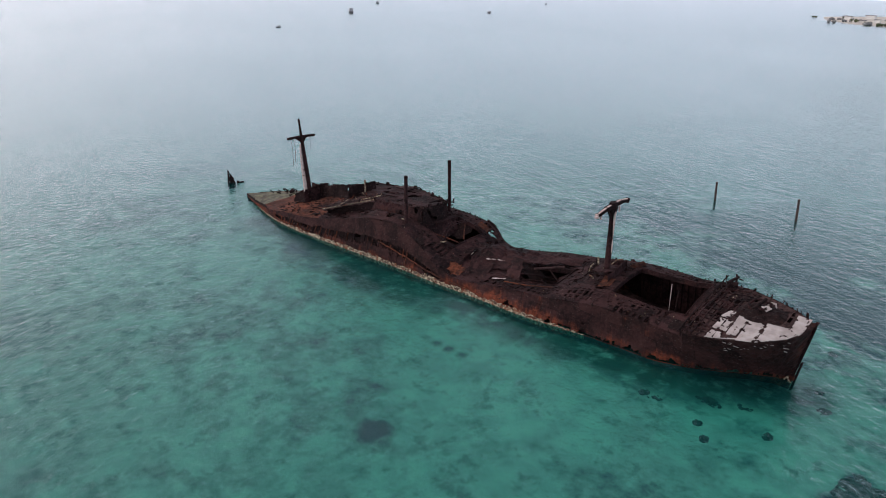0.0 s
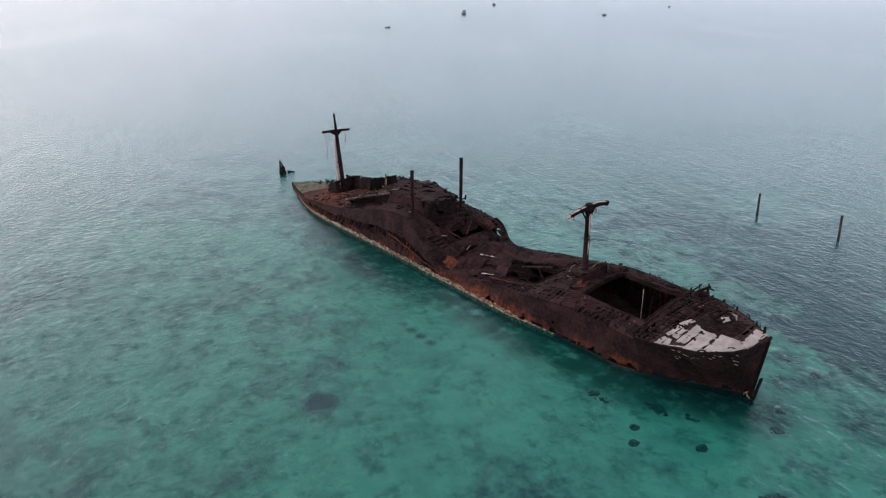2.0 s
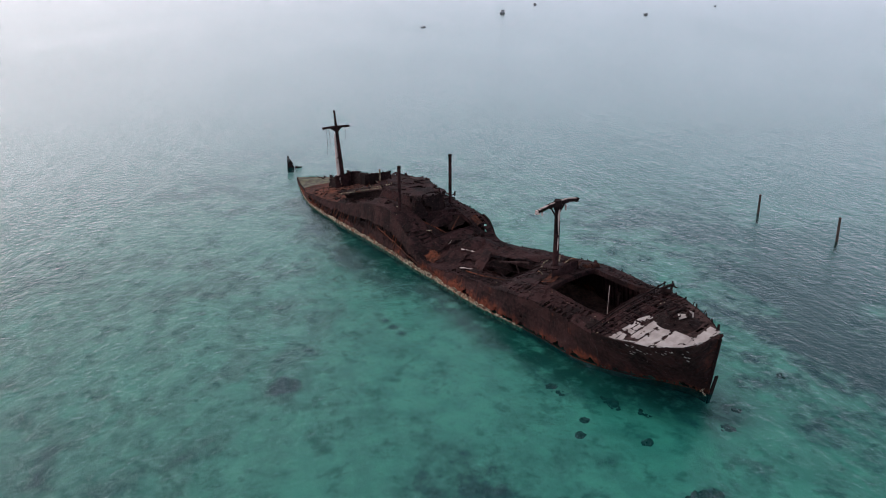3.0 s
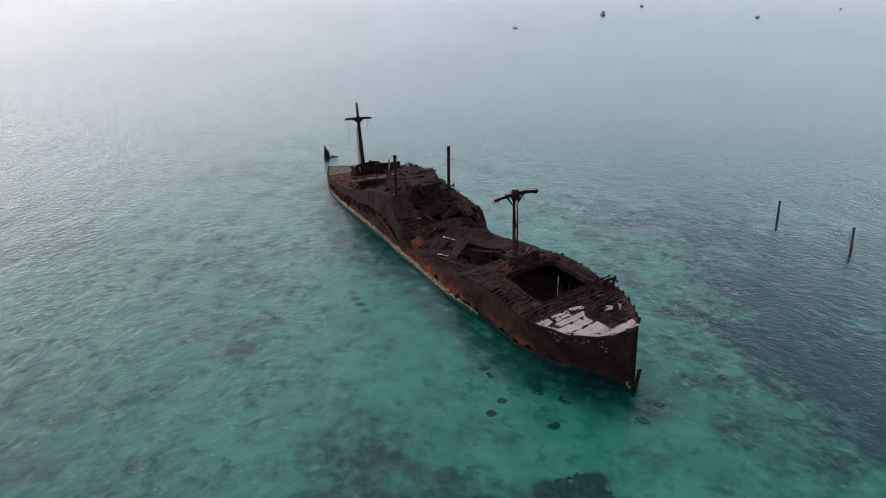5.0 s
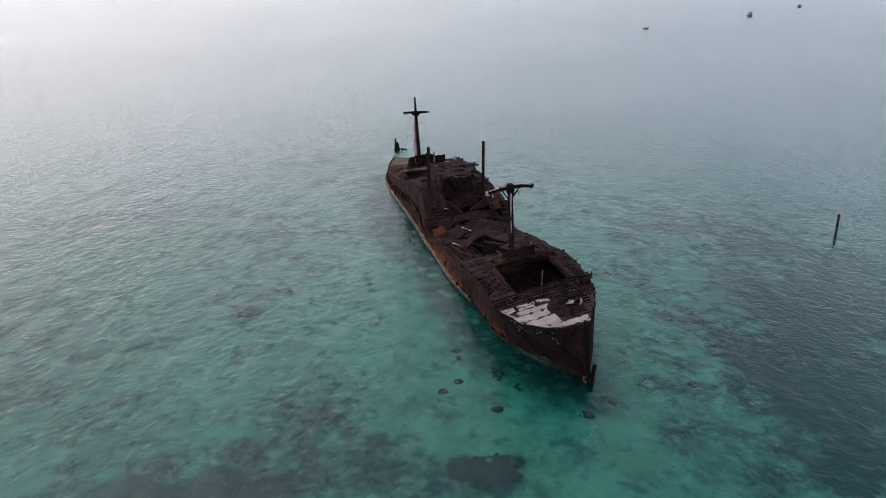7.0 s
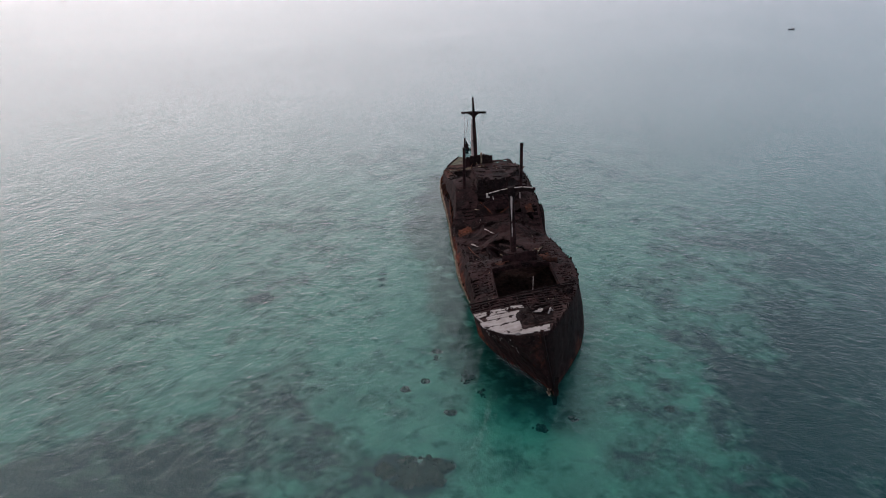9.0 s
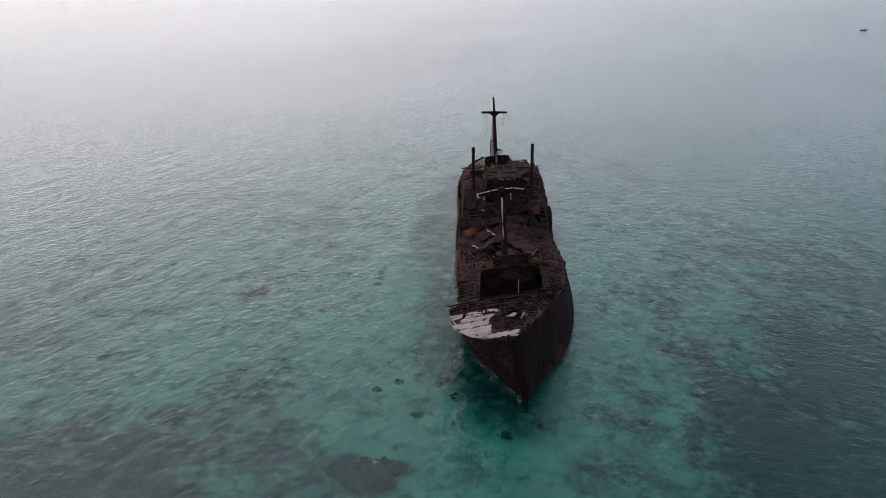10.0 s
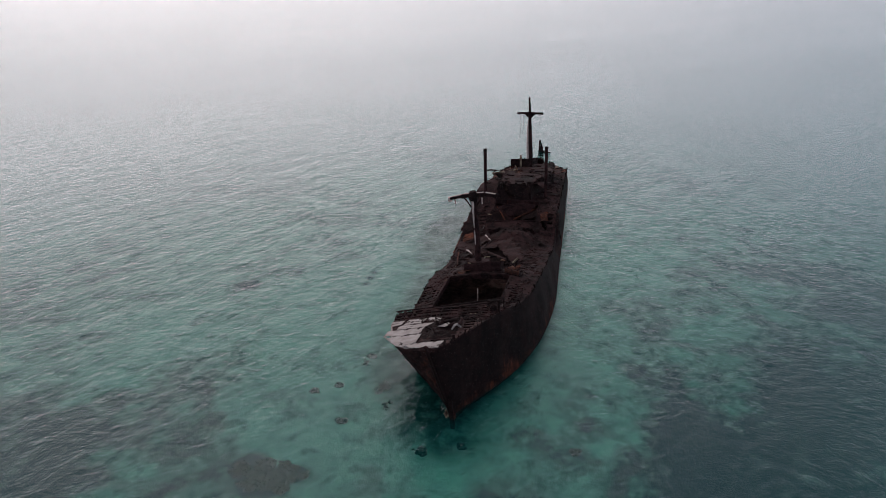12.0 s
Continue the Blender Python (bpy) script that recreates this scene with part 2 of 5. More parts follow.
def seabed_material():
    """Pale sand with drifts of weed and dark coral, and the hull's dark reflection painted in."""
    n = Nodes("sand_and_seagrass")
    sand = n.mix(n.ramp(n.noise(0.35, 5), 0.3, 0.7), (0.33, 0.355, 0.30), (0.49, 0.50, 0.41))
    # open sand lies round the wreck, weed and a painted deep-water tint all round it
    off = n.add("ShaderNodeVectorMath")
    off.operation = "DISTANCE"
    n.put(n.stretch((0.8, 1, 0)), off.inputs[0])
    off.inputs[1].default_value = (-24.0, 58.0, 0)
    away = n.ramp(off.outputs["Value"], 25.0, 80.0)
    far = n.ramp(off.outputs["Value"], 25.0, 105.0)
    patch = n.maths("ADD", n.maths("MULTIPLY", n.noise(0.030, 4, 0.55, warp=0.8), 0.45), n.maths("MULTIPLY", n.noise(0.26, 6, 0.7), 0.55))
    patch = n.maths("ADD", patch, n.maths("MULTIPLY", away, 0.07))
    stray = n.maths("SUBTRACT", n.noise(0.09, 5, 0.65, n.stretch((1, 1, 1), (50, 20, 0))), 0.5)

    def spots(places, near=0.1, wide=1.3, uneven=0.0):
        total = None
        for x, y, reach, weight in places:
            spot = n.add("ShaderNodeVectorMath")
            spot.operation = "DISTANCE"
            n.put(n.stretch((1, 1, 0)), spot.inputs[0])
            spot.inputs[1].default_value = (x, y, 0)
            reached = n.maths("ADD", spot.outputs["Value"], n.maths("MULTIPLY", stray, reach * uneven))
            one = n.maths("MULTIPLY", n.ramp(reached, reach * wide, reach * near), weight)
            total = n.maths("MAXIMUM", total, one) if total else one
        return total
    # weed meadows, and the hull's dark reflection painted by the last two spots
    weed_and_reflection = spots(((0, 30, 20, 0.20), (-24, 112, 30, 0.17), (-7, 94, 20, 0.25), (-4.4, 52.9, 1.7, 0.20), (-2.4, 55.0, 2.0, 0.22), (-4.2, 56.8, 1.4, 0.18), (-38.0, 34.4, 1.7, 0.22), (-46.8, 49.6, 0.9, 0.13), (-44.9, 49.5, 0.8, 0.12), (-43.2, 49.6, 0.9, 0.14), (-41.2, 49.8, 0.8, 0.14), (-78, 56.5, 4, 0.12), (-66, 57, 5, 0.14)), 0.1, 1.4, 2.6)
    bare = spots(((-9.5, 72, 10, 0.08), (-12, 57, 8, 0.06), (-57, 22, 16, 0.04)), 0.1, 1.4, 1.5)
    patch = n.maths("SUBTRACT", n.maths("ADD", patch, weed_and_reflection), bare)
    colour = n.mix(n.ramp(patch, 0.47, 0.70), sand, (0.005, 0.028, 0.045))
    clumps = n.noise(0.42, 5, 0.7, n.stretch((1, 1, 1), (9, 4, 0)))
    colour = n.mix(n.maths("MULTIPLY", n.ramp(n.maths("ADD", clumps, n.maths("MULTIPLY", weed_and_reflection, 0.2)), 0.52, 0.66), 0.5), colour, (0.012, 0.038, 0.044))
    # the tint deeper water would give is painted into the bed colour
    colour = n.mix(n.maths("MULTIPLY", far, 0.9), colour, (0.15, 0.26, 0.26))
    # scale and debris along the hull's foot, with its dark reflection painted in
    rubble_reflection = spots([(-94 + 5 * k, 59.0, 4.8, 0.9) for k in range(13)] + [(-74, 56.6, 4.0, 0.85), (-68, 55.6, 4.8, 0.9), (-62, 55.2, 5.0, 0.9), (-56.5, 55.2, 4.6, 0.85), (-51, 56.4, 3.8, 0.8), (-29, 60.2, 5.2, 0.95), (-24, 60.9, 5.2, 0.95), (-19.5, 62.6, 5.2, 0.95), (-15.5, 65.2, 4.8, 0.95), (-12, 67.5, 4, 0.85)], 0.3, 1.15)
    colour = n.mix(n.maths("MULTIPLY", rubble_reflection, n.ramp(n.noise(0.5, 4, 0.6), 0.2, 0.55)), colour, (0.012, 0.038, 0.026))
    return n.finish(colour, 0.95, n.bump(clumps, 0.4, 0.3))


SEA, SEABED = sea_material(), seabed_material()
CORAL = plain("dark_coral_rock", (0.010, 0.012, 0.011), (0.042, 0.040, 0.034), 1.2, 0.95)
TIMBER = plain("wet_dark_timber", (0.030, 0.022, 0.020), (0.075, 0.052, 0.044), 2.0, 0.8)
BOAT_HULL = plain("dark_painted_boat_hull", (0.045, 0.05, 0.06), (0.10, 0.10, 0.11), 0.6, 0.6)
BOAT_TOP = plain("pale_painted_cabin", (0.30, 0.31, 0.33), (0.5, 0.5, 0.5), 0.6, 0.6)
FOAM = plain("white_water", (0.6, 0.65, 0.66), (0.8, 0.82, 0.82), 0.3, 0.6)
LAND = plain("pale_dry_land", (0.36, 0.32, 0.27), (0.55, 0.50, 0.44), 0.05, 0.95)
ROCK = plain("grey_shore_rock", (0.14, 0.14, 0.14), (0.26, 0.25, 0.24), 0.08, 0.95)
SCRUB = plain("dull_green_scrub", (0.05, 0.06, 0.03), (0.10, 0.11, 0.06), 0.1, 0.95)
WALL = plain("whitewashed_wall", (0.55, 0.53, 0.50), (0.72, 0.70, 0.66), 0.3, 0.9)
ROPE = plain("rusty_wire", (0.05, 0.03, 0.025), (0.10, 0.06, 0.05), 5.0, 0.9)


# ---- mesh helpers ----
def mesh_of(bm, name, material, smooth=False):
    me = bpy.data.meshes.new(name)
    bmesh.ops.recalc_face_normals(bm, faces=bm.faces)
    bm.to_mesh(me)
    bm.free()
    me.materials.append(material)
    if smooth:
        me.polygons.foreach_set("use_smooth", [True] * len(me.polygons))
    return me


def part(name, bm, material, parent=None, label="", smooth=False, thick=0.0):
    ob = new(name, mesh_of(bm, name, material, smooth))
    ob.parent = parent
    if label:
        tagged(ob, label)
    if thick:
        skin = ob.modifiers.new("thickness", "SOLIDIFY")
        skin.thickness, skin.offset = thick, -1
    return ob


def empty(name, place=(0, 0, 0)):
    ob = new(name)
    ob.location = place
    return ob


def sheet(bm, grid, keep=None, rnd=None):
    """Faces between rows of points; keep says which cells stay. Split by a diagonal at random so that torn edges run unevenly."""
    rows = [[bm.verts.new(p) for p in row] for row in grid]
    for i in range(len(rows) - 1):
        for j in range(len(rows[0]) - 1):
            q = (rows[i][j], rows[i][j + 1], rows[i + 1][j + 1], rows[i + 1][j])
            tris = ((q[0], q[1], q[2]), (q[0], q[2], q[3])) if (i * 7 + j * 13) % 3 else ((q[0], q[1], q[3]), (q[1], q[2], q[3]))
            for tri in tris:
                mid = (tri[0].co + tri[1].co + tri[2].co) / 3
                if keep is None or keep(mid):
                    try:
                        bm.faces.new(tri)
                    except ValueError:
                        pass
    loose = [v for v in bm.verts if not v.link_faces]
    bmesh.ops.delete(bm, geom=loose, context="VERTS")
    return bm


def bar(bm, one, two, wide=0.1, deep=None, sides=4, taper=1.0, turn=0.0):
    """A straight bar or tube from one to two."""
    one, two = Vector(one), Vector(two)
    way = two - one
    q = way.to_track_quat("Z", "Y").to_matrix()
    deep = deep or wide
    ends = []
    for base, k in ((one, 1.0), (two, taper)):
        ring = []
        for i in range(sides):
            ang = 2 * math.pi * (i + 0.5) / sides + turn
            s = 0.7071 if sides == 4 else 0.5
            ring.append(bm.verts.new(base + q @ Vector((math.cos(ang) * wide * s * k, math.sin(ang) * deep * s * k, 0))))
        ends.append(ring)
    for i in range(sides):
        bm.faces.new((ends[0][i], ends[0][(i + 1) % sides], ends[1][(i + 1) % sides], ends[1][i]))
    bm.faces.new(ends[0][::-1]), bm.faces.new(ends[1])
    return bm


def bars(*rows):
    bm = bmesh.new()
    for row in rows:
        bar(bm, *row)
    return bm


def tube(points, radius, sides=6):
    """A bent tube through the points; radius is one number or one a point."""
    bm = bmesh.new()
    radii = radius if isinstance(radius, (list, tuple)) else [radius] * len(points)
    rings = []
    for i, p in enumerate(points):
        way = Vector(points[min(i + 1, len(points) - 1)]) - Vector(points[max(i - 1, 0)])
        q = way.to_track_quat("Z", "Y").to_matrix()
        rings.append([bm.verts.new(Vector(p) + q @ Vector((math.cos(2 * math.pi * k / sides) * radii[i], math.sin(2 * math.pi * k / sides) * radii[i], 0))) for k in range(sides)])
    for a, b in zip(rings, rings[1:]):
        for k in range(sides):
            bm.faces.new((a[k], a[(k + 1) % sides], b[(k + 1) % sides], b[k]))
    bm.faces.new(rings[0][::-1]), bm.faces.new(rings[-1])
    return bm


def plate(corners, rnd, ragged=0.25, step=0.7, warp=0.15, holes=0.0):
    """A torn, buckled plate between four corners (in order round it)."""
    a, b, c, d = (Vector(p) for p in corners)
    nu, nv = max(2, int((b - a).length / step)), max(2, int((d - a).length / step))
    up = (b - a).cross(d - a).normalized()
    grid = []
    for i in range(nu + 1):
        row = []
        for j in range(nv + 1):
            u, v = i / nu, j / nv
            p = a.lerp(b, u).lerp(d.lerp(c, u), v)
            rim = i in (0, nu) or j in (0, nv)
            p = p + up * noise.noise(p * 0.45) * warp
            if rim:
                p = p + Vector((rnd.uniform(-1, 1), rnd.uniform(-1, 1), rnd.uniform(-1, 1))) * ragged * step
            row.append(p)
        grid.append(row)
    keep = None
    if holes:
        keep = lambda m: noise.noise(m * 0.8 + Vector((5, 9, 2))) < 0.55 - holes
    return sheet(bmesh.new(), grid, keep)


rnd = random.Random(4)


# ---- sea and seabed ----
def ground_z(x, y, relief=0.3):
    """The seabed: a bank of sand heaped round the wreck."""
    clear = math.hypot(max(0, abs(x + 58) - 48), y - 66.5)
    p = Vector((x, y, -2.0))
    return -2.0 + 0.9 * (1 - min(1, max(0, clear - 14) / 50)) + noise.noise(p * 0.03) * relief + noise.noise(p * 0.11) * relief * 0.35


def far_sheet(name, z, material, relief=0.0):
    """One sheet out to the horizon, with finer cells near the wreck."""
    steps = [-4400, -2600, -1500, -800, -420]
    near = [-220 + 5 * k for k in range(89)] if relief else [-220, -110, 0, 110, 220]
    marks = steps + near + [420, 800, 1500, 2600, 4400]
    grid = []
    for x in marks:
        row = []
        for y in marks:
            p = Vector((x - 40, y + 62, z))
            far = max(abs(x), abs(y))
            if relief and far < 400:
                p.z = ground_z(p.x, p.y, relief)
            row.append(p)
        grid.append(row)
    bm = sheet(bmesh.new(), grid)
    ob = part(name, bm, material, smooth=True)
    if ob.data.polygons[0].normal.z < 0:
        ob.data.flip_normals()
    return ob


sea = tagged(far_sheet("water", 0.0, SEA), "calm turquoise shallow sea with fine ripples", "sea", kind="structure")
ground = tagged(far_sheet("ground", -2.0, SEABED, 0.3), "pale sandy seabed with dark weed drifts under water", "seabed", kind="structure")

# ---- the lines of the wreck: x, then starboard waterline y, starboard edge y and z, port edge y and z, port waterline y ----
LINES_STARBOARD = [
    (-105.5, 62.5, 62.6, 0.25), (-100, 60.9, 61.0, 0.5), (-93, 59.1, 59.4, 1.0), (-88, 58.3, 58.9, 1.9), (-83, 58.2, 59.2, 2.2),
    (-77, 58.4, 59.6, 3.2), (-69, 58.9, 60.1, 5.3), (-63, 59.2, 60.3, 5.8), (-60, 59.3, 60.3, 4.5), (-56.5, 59.3, 60.0, 3.0),
    (-53, 59.4, 59.9, 1.4), (-50, 59.6, 60.0, 1.5), (-47, 59.7, 60.4, 1.8), (-42.5, 59.8, 60.8, 2.5), (-39.5, 60.0, 60.8, 2.7),
    (-36, 60.6, 60.6, 3.5), (-31.5, 61.1, 60.9, 4.2), (-28, 61.3, 61.0, 4.2), (-25, 61.4, 61.1, 4.1), (-22.2, 62.4, 60.9, 4.2),
    (-21.9, 62.5, 60.2, 4.9), (-19, 64.0, 60.6, 5.2), (-16, 65.9, 61.5, 5.8), (-13.2, 67.4, 62.9, 6.4), (-12.4, 67.75, 64.0, 6.8), (-11.8, 67.85, 66.1, 7.2)]
LINES_PORT = [
    (-105.5, 63.0, 62.9, 0.3), (-103.5, 66.3, 66.2, 0.5), (-100, 69.6, 69.4, 0.8), (-93, 72.3, 72.0, 1.6), (-88, 72.6, 72.3, 2.6),
    (-85, 72.8, 72.5, 4.2), (-78, 73.0, 72.7, 5.1), (-71, 73.4, 72.9, 5.4), (-64, 73.7, 73.0, 5.0), (-60.6, 73.8, 73.0, 4.9),
    (-57, 74.0, 73.0, 4.6), (-55.2, 74.0, 73.0, 3.4), (-53.8, 74.1, 73.0, 2.1), (-52, 74.1, 73.1, 1.7), (-48, 74.3, 73.2, 2.5),
    (-43.5, 74.5, 73.2, 3.6), (-39, 74.7, 73.2, 4.2), (-35, 74.6, 73.2, 5.0), (-32, 74.4, 73.1, 5.5), (-28, 73.9, 72.8, 5.7),
    (-25, 73.2, 72.2, 5.9), (-22, 72.3, 71.3, 6.7), (-19, 71.0, 70.3, 7.2), (-16, 69.6, 69.0, 7.35), (-14.2, 68.7, 68.1, 7.35), (-12.6, 68.05, 67.1, 7.3), (-11.8, 67.87, 66.15, 7.2)]
SB, PT = np.array(LINES_STARBOARD), np.array(LINES_PORT)


def soft_interp(x, table, column):
    if x > -23.5 or x < -104:
        return float(np.interp(x, table[:, 0], table[:, column]))
    return float(sum(w * np.interp(x + d, table[:, 0], table[:, column]) for d, w in ((-0.8, 0.25), (0, 0.5), (0.8, 0.25))))


def starboard(x):
    return [soft_interp(x, SB, k) for k in (1, 2, 3)]


def port(x):
    return [soft_interp(x, PT, k) for k in (1, 2, 3)]


def camber(x):
    return float(np.interp(x, (-105, -90, -66, -58, -50, -40, -34, -23, -20, -12), (0.1, 0.3, 0.4, 0.3, 0.2, 0.2, 0.9, 0.8, 0.15, 0.0)))


def deck_z(x, y):
    """The height of the sagging deck."""
    ys, zs = starboard(x)[1:]
    yp, zp = port(x)[1:]
    u = min(1.0, max(0.0, (y - ys) / max(0.05, yp - ys)))
    z = zs + (zp - zs) * u + camber(x) * (1 - (2 * u - 1) ** 2)
    heap = math.exp(-(((x + 51.5) / 2.6) ** 2) - ((y - 67.5) / 3.6) ** 2) * 2.0
    sag = -0.7 * math.exp(-(((x + 42.5) / 3.5) ** 2) - ((y - 66) / 3.0) ** 2)
    bulge = 0.75 * math.exp(-(((x + 67) / 4.0) ** 2) - ((y - 61.7) / 1.2) ** 2)
    return z + heap + sag + bulge


def stem_shift(x):
    k = min(1.0, max(0.0, (x + 26) / 14.2))
    return 1.3 * k * k


wreck = tagged(empty("shipwreck", (-58, 66, 0)), "rust-brown broken cargo shipwreck aground in shallow turquoise sea", "shipwreck")
OFF = Matrix.Translation((58, -66, 0))


def wpart(name, bm, material, label="", smooth=False, thick=0.0, parent=None):
    """A part of the wreck, given in world places."""
    if parent is None or parent is wreck:
        bmesh.ops.transform(bm, matrix=OFF, verts=bm.verts)
        return part(name, bm, material, wreck, label, smooth, thick)
    bmesh.ops.transform(bm, matrix=OFF, verts=bm.verts)
    return part(name, bm, material, parent, label, smooth, thick)


def side_grid(lines, sign, x0, x1, step=0.4):
    grid = []
    n = int((x1 - x0) / step)
    for i in range(n + 1):
        x = x0 + (x1 - x0) * i / n
        wl, ye, ze = lines(x)
        back = stem_shift(x)
        row = []
        for z in (-2.6, -1.6, -0.8):
            k = -z / 2.6
            tuck = min(1.4 * k + 1.8 * k * k, 0.42 * (port(x)[0] - starboard(x)[0]))
            row.append(Vector((x - back * (1 + 0.2 * k), wl - sign * tuck, z)))
        m = 15
        for j in range(m + 1):
            v = j / m
            p = Vector((x - back * (1 - v), wl + (ye - wl) * v, ze * v))
            dent = noise.noise(Vector((x * 0.22, v * 1.3, sign))) * 0.30 + noise.noise(Vector((x * 0.9, v * 4, 5 + sign))) * (0.10 if sign < 0 else 0.03)
            p.y += dent * math.sin(math.pi * min(1, v * 1.05)) * (0.4 if x > -20 else 1)
            if 0 < j < m:
                p.x += rnd.uniform(-0.12, 0.12)
                p.z += rnd.uniform(-0.06, 0.06)
            elif j == m:
                p.z += noise.noise(Vector((x * 1.7, 3, sign))) * 0.10
            row.append(p)
        grid.append(row)
    return grid


def starboard_keep(m):
    """Rusted-through stretches just above the waterline."""
    if -38 < m.x < -14 and -0.1 < m.z < 0.75:  # ragged foot of the plating
        return m.z > 0.35 + 0.9 * noise.noise(Vector((m.x * 1.1, 0, 6))) + 0.5 * noise.noise(Vector((m.x * 3.0, 0, 2)))
    if m.z < 0.45:
        return True
    k = noise.noise(Vector((m.x * 0.55, m.z * 0.7, 3.1))) + 0.5 * noise.noise(Vector((m.x * 1.6, m.z * 1.3, 8.0)))
    if -91 < m.x < -54:  # a ragged slot under the sagging upper strakes, over a lower band of orange plate
        top = 0.5 * starboard(m.x)[2] + 0.12 + 0.25 * noise.noise(Vector((m.x * 0.5, 4, 0)))
        spikes = 0.55 * abs(noise.noise(Vector((m.x * 2.1, 7, 0)))) + 0.5 * noise.noise(Vector((m.x * 0.45, 2, 0))) + 0.30 * noise.noise(Vector((m.x * 5.0, 1, 0)))
        return not (top - 1.7 * max(0.0, spikes + 0.45) < m.z < top)
    if -46 < m.x < -33 and m.z < 1.5:
        return k < 0.36
    if -55 <= m.x <= -45:
        return k < 0.4 or m.z > 1.2
    return k < 0.75


def port_keep(m):
    if -57.4 < m.x < -56.0 and 1.0 < m.z < 3.4:
        return False
    return noise.noise(m * 0.5) < 0.72 or m.z < 0.4


wpart("starboard_plating", sheet(bmesh.new(), side_grid(starboard, -1, -105.5, -11.8, 0.24), starboard_keep), RUST_SIDE, "orange-streaked rusted hull plating", thick=0.08)
wpart("port_plating", sheet(bmesh.new(), side_grid(port, 1, -105.5, -11.8), port_keep), RUST_PORT_SHADED, "rusted hull plating with shade darkened into its colour", smooth=True, thick=0.08)


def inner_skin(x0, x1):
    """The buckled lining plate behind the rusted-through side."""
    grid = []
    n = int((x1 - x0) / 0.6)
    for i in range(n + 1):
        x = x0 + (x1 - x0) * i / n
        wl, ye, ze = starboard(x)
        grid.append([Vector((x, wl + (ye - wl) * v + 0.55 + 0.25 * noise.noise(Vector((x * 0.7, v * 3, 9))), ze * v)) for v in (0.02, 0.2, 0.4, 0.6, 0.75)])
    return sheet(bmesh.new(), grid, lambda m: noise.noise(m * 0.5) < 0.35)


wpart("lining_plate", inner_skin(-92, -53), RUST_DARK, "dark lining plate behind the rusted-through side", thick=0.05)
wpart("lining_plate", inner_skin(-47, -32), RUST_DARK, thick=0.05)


def crust_band():
    grid = []
    for i in range(560):
        x = -99 + 66 * i / 559
        wl, ye, ze = starboard(x)
        lumps = 0.95 + 0.7 * noise.noise(Vector((x * 0.35, 1, 0))) + 0.45 * noise.noise(Vector((x * 1.4, 1, 4))) + 0.30 * noise.noise(Vector((x * 4.0, 1, 0)))
        top = 0.44 * max(0.06, lumps) * float(np.interp(x, (-99, -92, -84, -70, -42, -36, -32), (0.05, 0.3, 0.9, 1.25, 1.15, 0.5, 0.0)))
        out = 0.10 if x < -34 else 0.03
        row = []
        for z in (-0.5, 0.0, top * 0.35, top * 0.7, top):
            p = Vector((x + 0.08 * noise.noise(Vector((x * 3, z * 9, 0))), 0, z))
            v = min(1, max(0, z) / max(0.3, ze))
            p.y = wl + (ye - wl) * v - out - 0.14 * noise.noise(Vector((x * 2.2, z * 4, 2))) * (1 if z < top else 0)
            row.append(p)
        grid.append(row)
    return sheet(bmesh.new(), grid, lambda m: m.z < 0.12 or noise.noise(Vector((m.x * 1.8, m.z * 3, 6))) < 0.28)


wpart("barnacle_crust", crust_band(), CRUST, "pale crust of barnacles along the waterline", thick=0.1)

HATCHES = [(-31.5, -22.95, 63.3, 70.2), (-45.2, -39.3, 63.8, 68.4), (-60.6, -55.8, 63.6, 70.2)]
WORN = [
    (-30.2, -25.6, 60.9, 63.1, -0.3), (-48.0, -42.5, 60.6, 62.9, -0.1), (-41.5, -38.4, 61.2, 62.6, -0.1), (-36.4, -33.4, 61.3, 63.2, -0.1), (-29.0, -25.2, 70.6, 72.0, -0.3), (-24.8, -22.6, 70.2, 71.4, -0.2),
    (-40, -35, 70.4, 72.2, -0.1), (-59.4, -57.6, 61.2, 62.9, -1), (-57.2, -55.6, 61.4, 63.0, -1), (-57.4, -55.6, 70.9, 72.5, -1)]


def deck_keep(m):
    for x0, x1, y0, y1 in HATCHES:
        if x0 < m.x < x1 and y0 < m.y < y1:
            return False
    k = noise.noise(Vector((m.x * 0.8, m.y * 0.8, 1.5))) + 0.6 * noise.noise(Vector((m.x * 2.0, m.y * 2.0, 4)))
    for x0, x1, y0, y1, t in WORN:
        if x0 < m.x < x1 and y0 < m.y < y1:  # plate gone between the beams, in square gaps
            return (m.x / 0.72) % 1 < 0.34 or (m.y / 0.98) % 1 < 0.24 or k > 0.3 - 0.6 * t
    return k < 0.62


def deck_grid(x0, x1, step=0.24, rows=56, lift=0.0):
    grid = []
    n = int((x1 - x0) / step)
    for i in range(n + 1):
        x = x0 + (x1 - x0) * i / n
        ys, yp = starboard(x)[1], port(x)[1]
        row = []
        for j in range(rows + 1):
            y = ys + (yp - ys) * j / rows
            z = deck_z(x, y) + lift + (0.03 if x > -22 else 0.12) * noise.noise(Vector((x * 0.5, y * 0.5, 0))) * (1 if 0 < j < rows else 0)
            row.append(Vector((x, y, z - 0.02)))
        grid.append(row)
    return grid


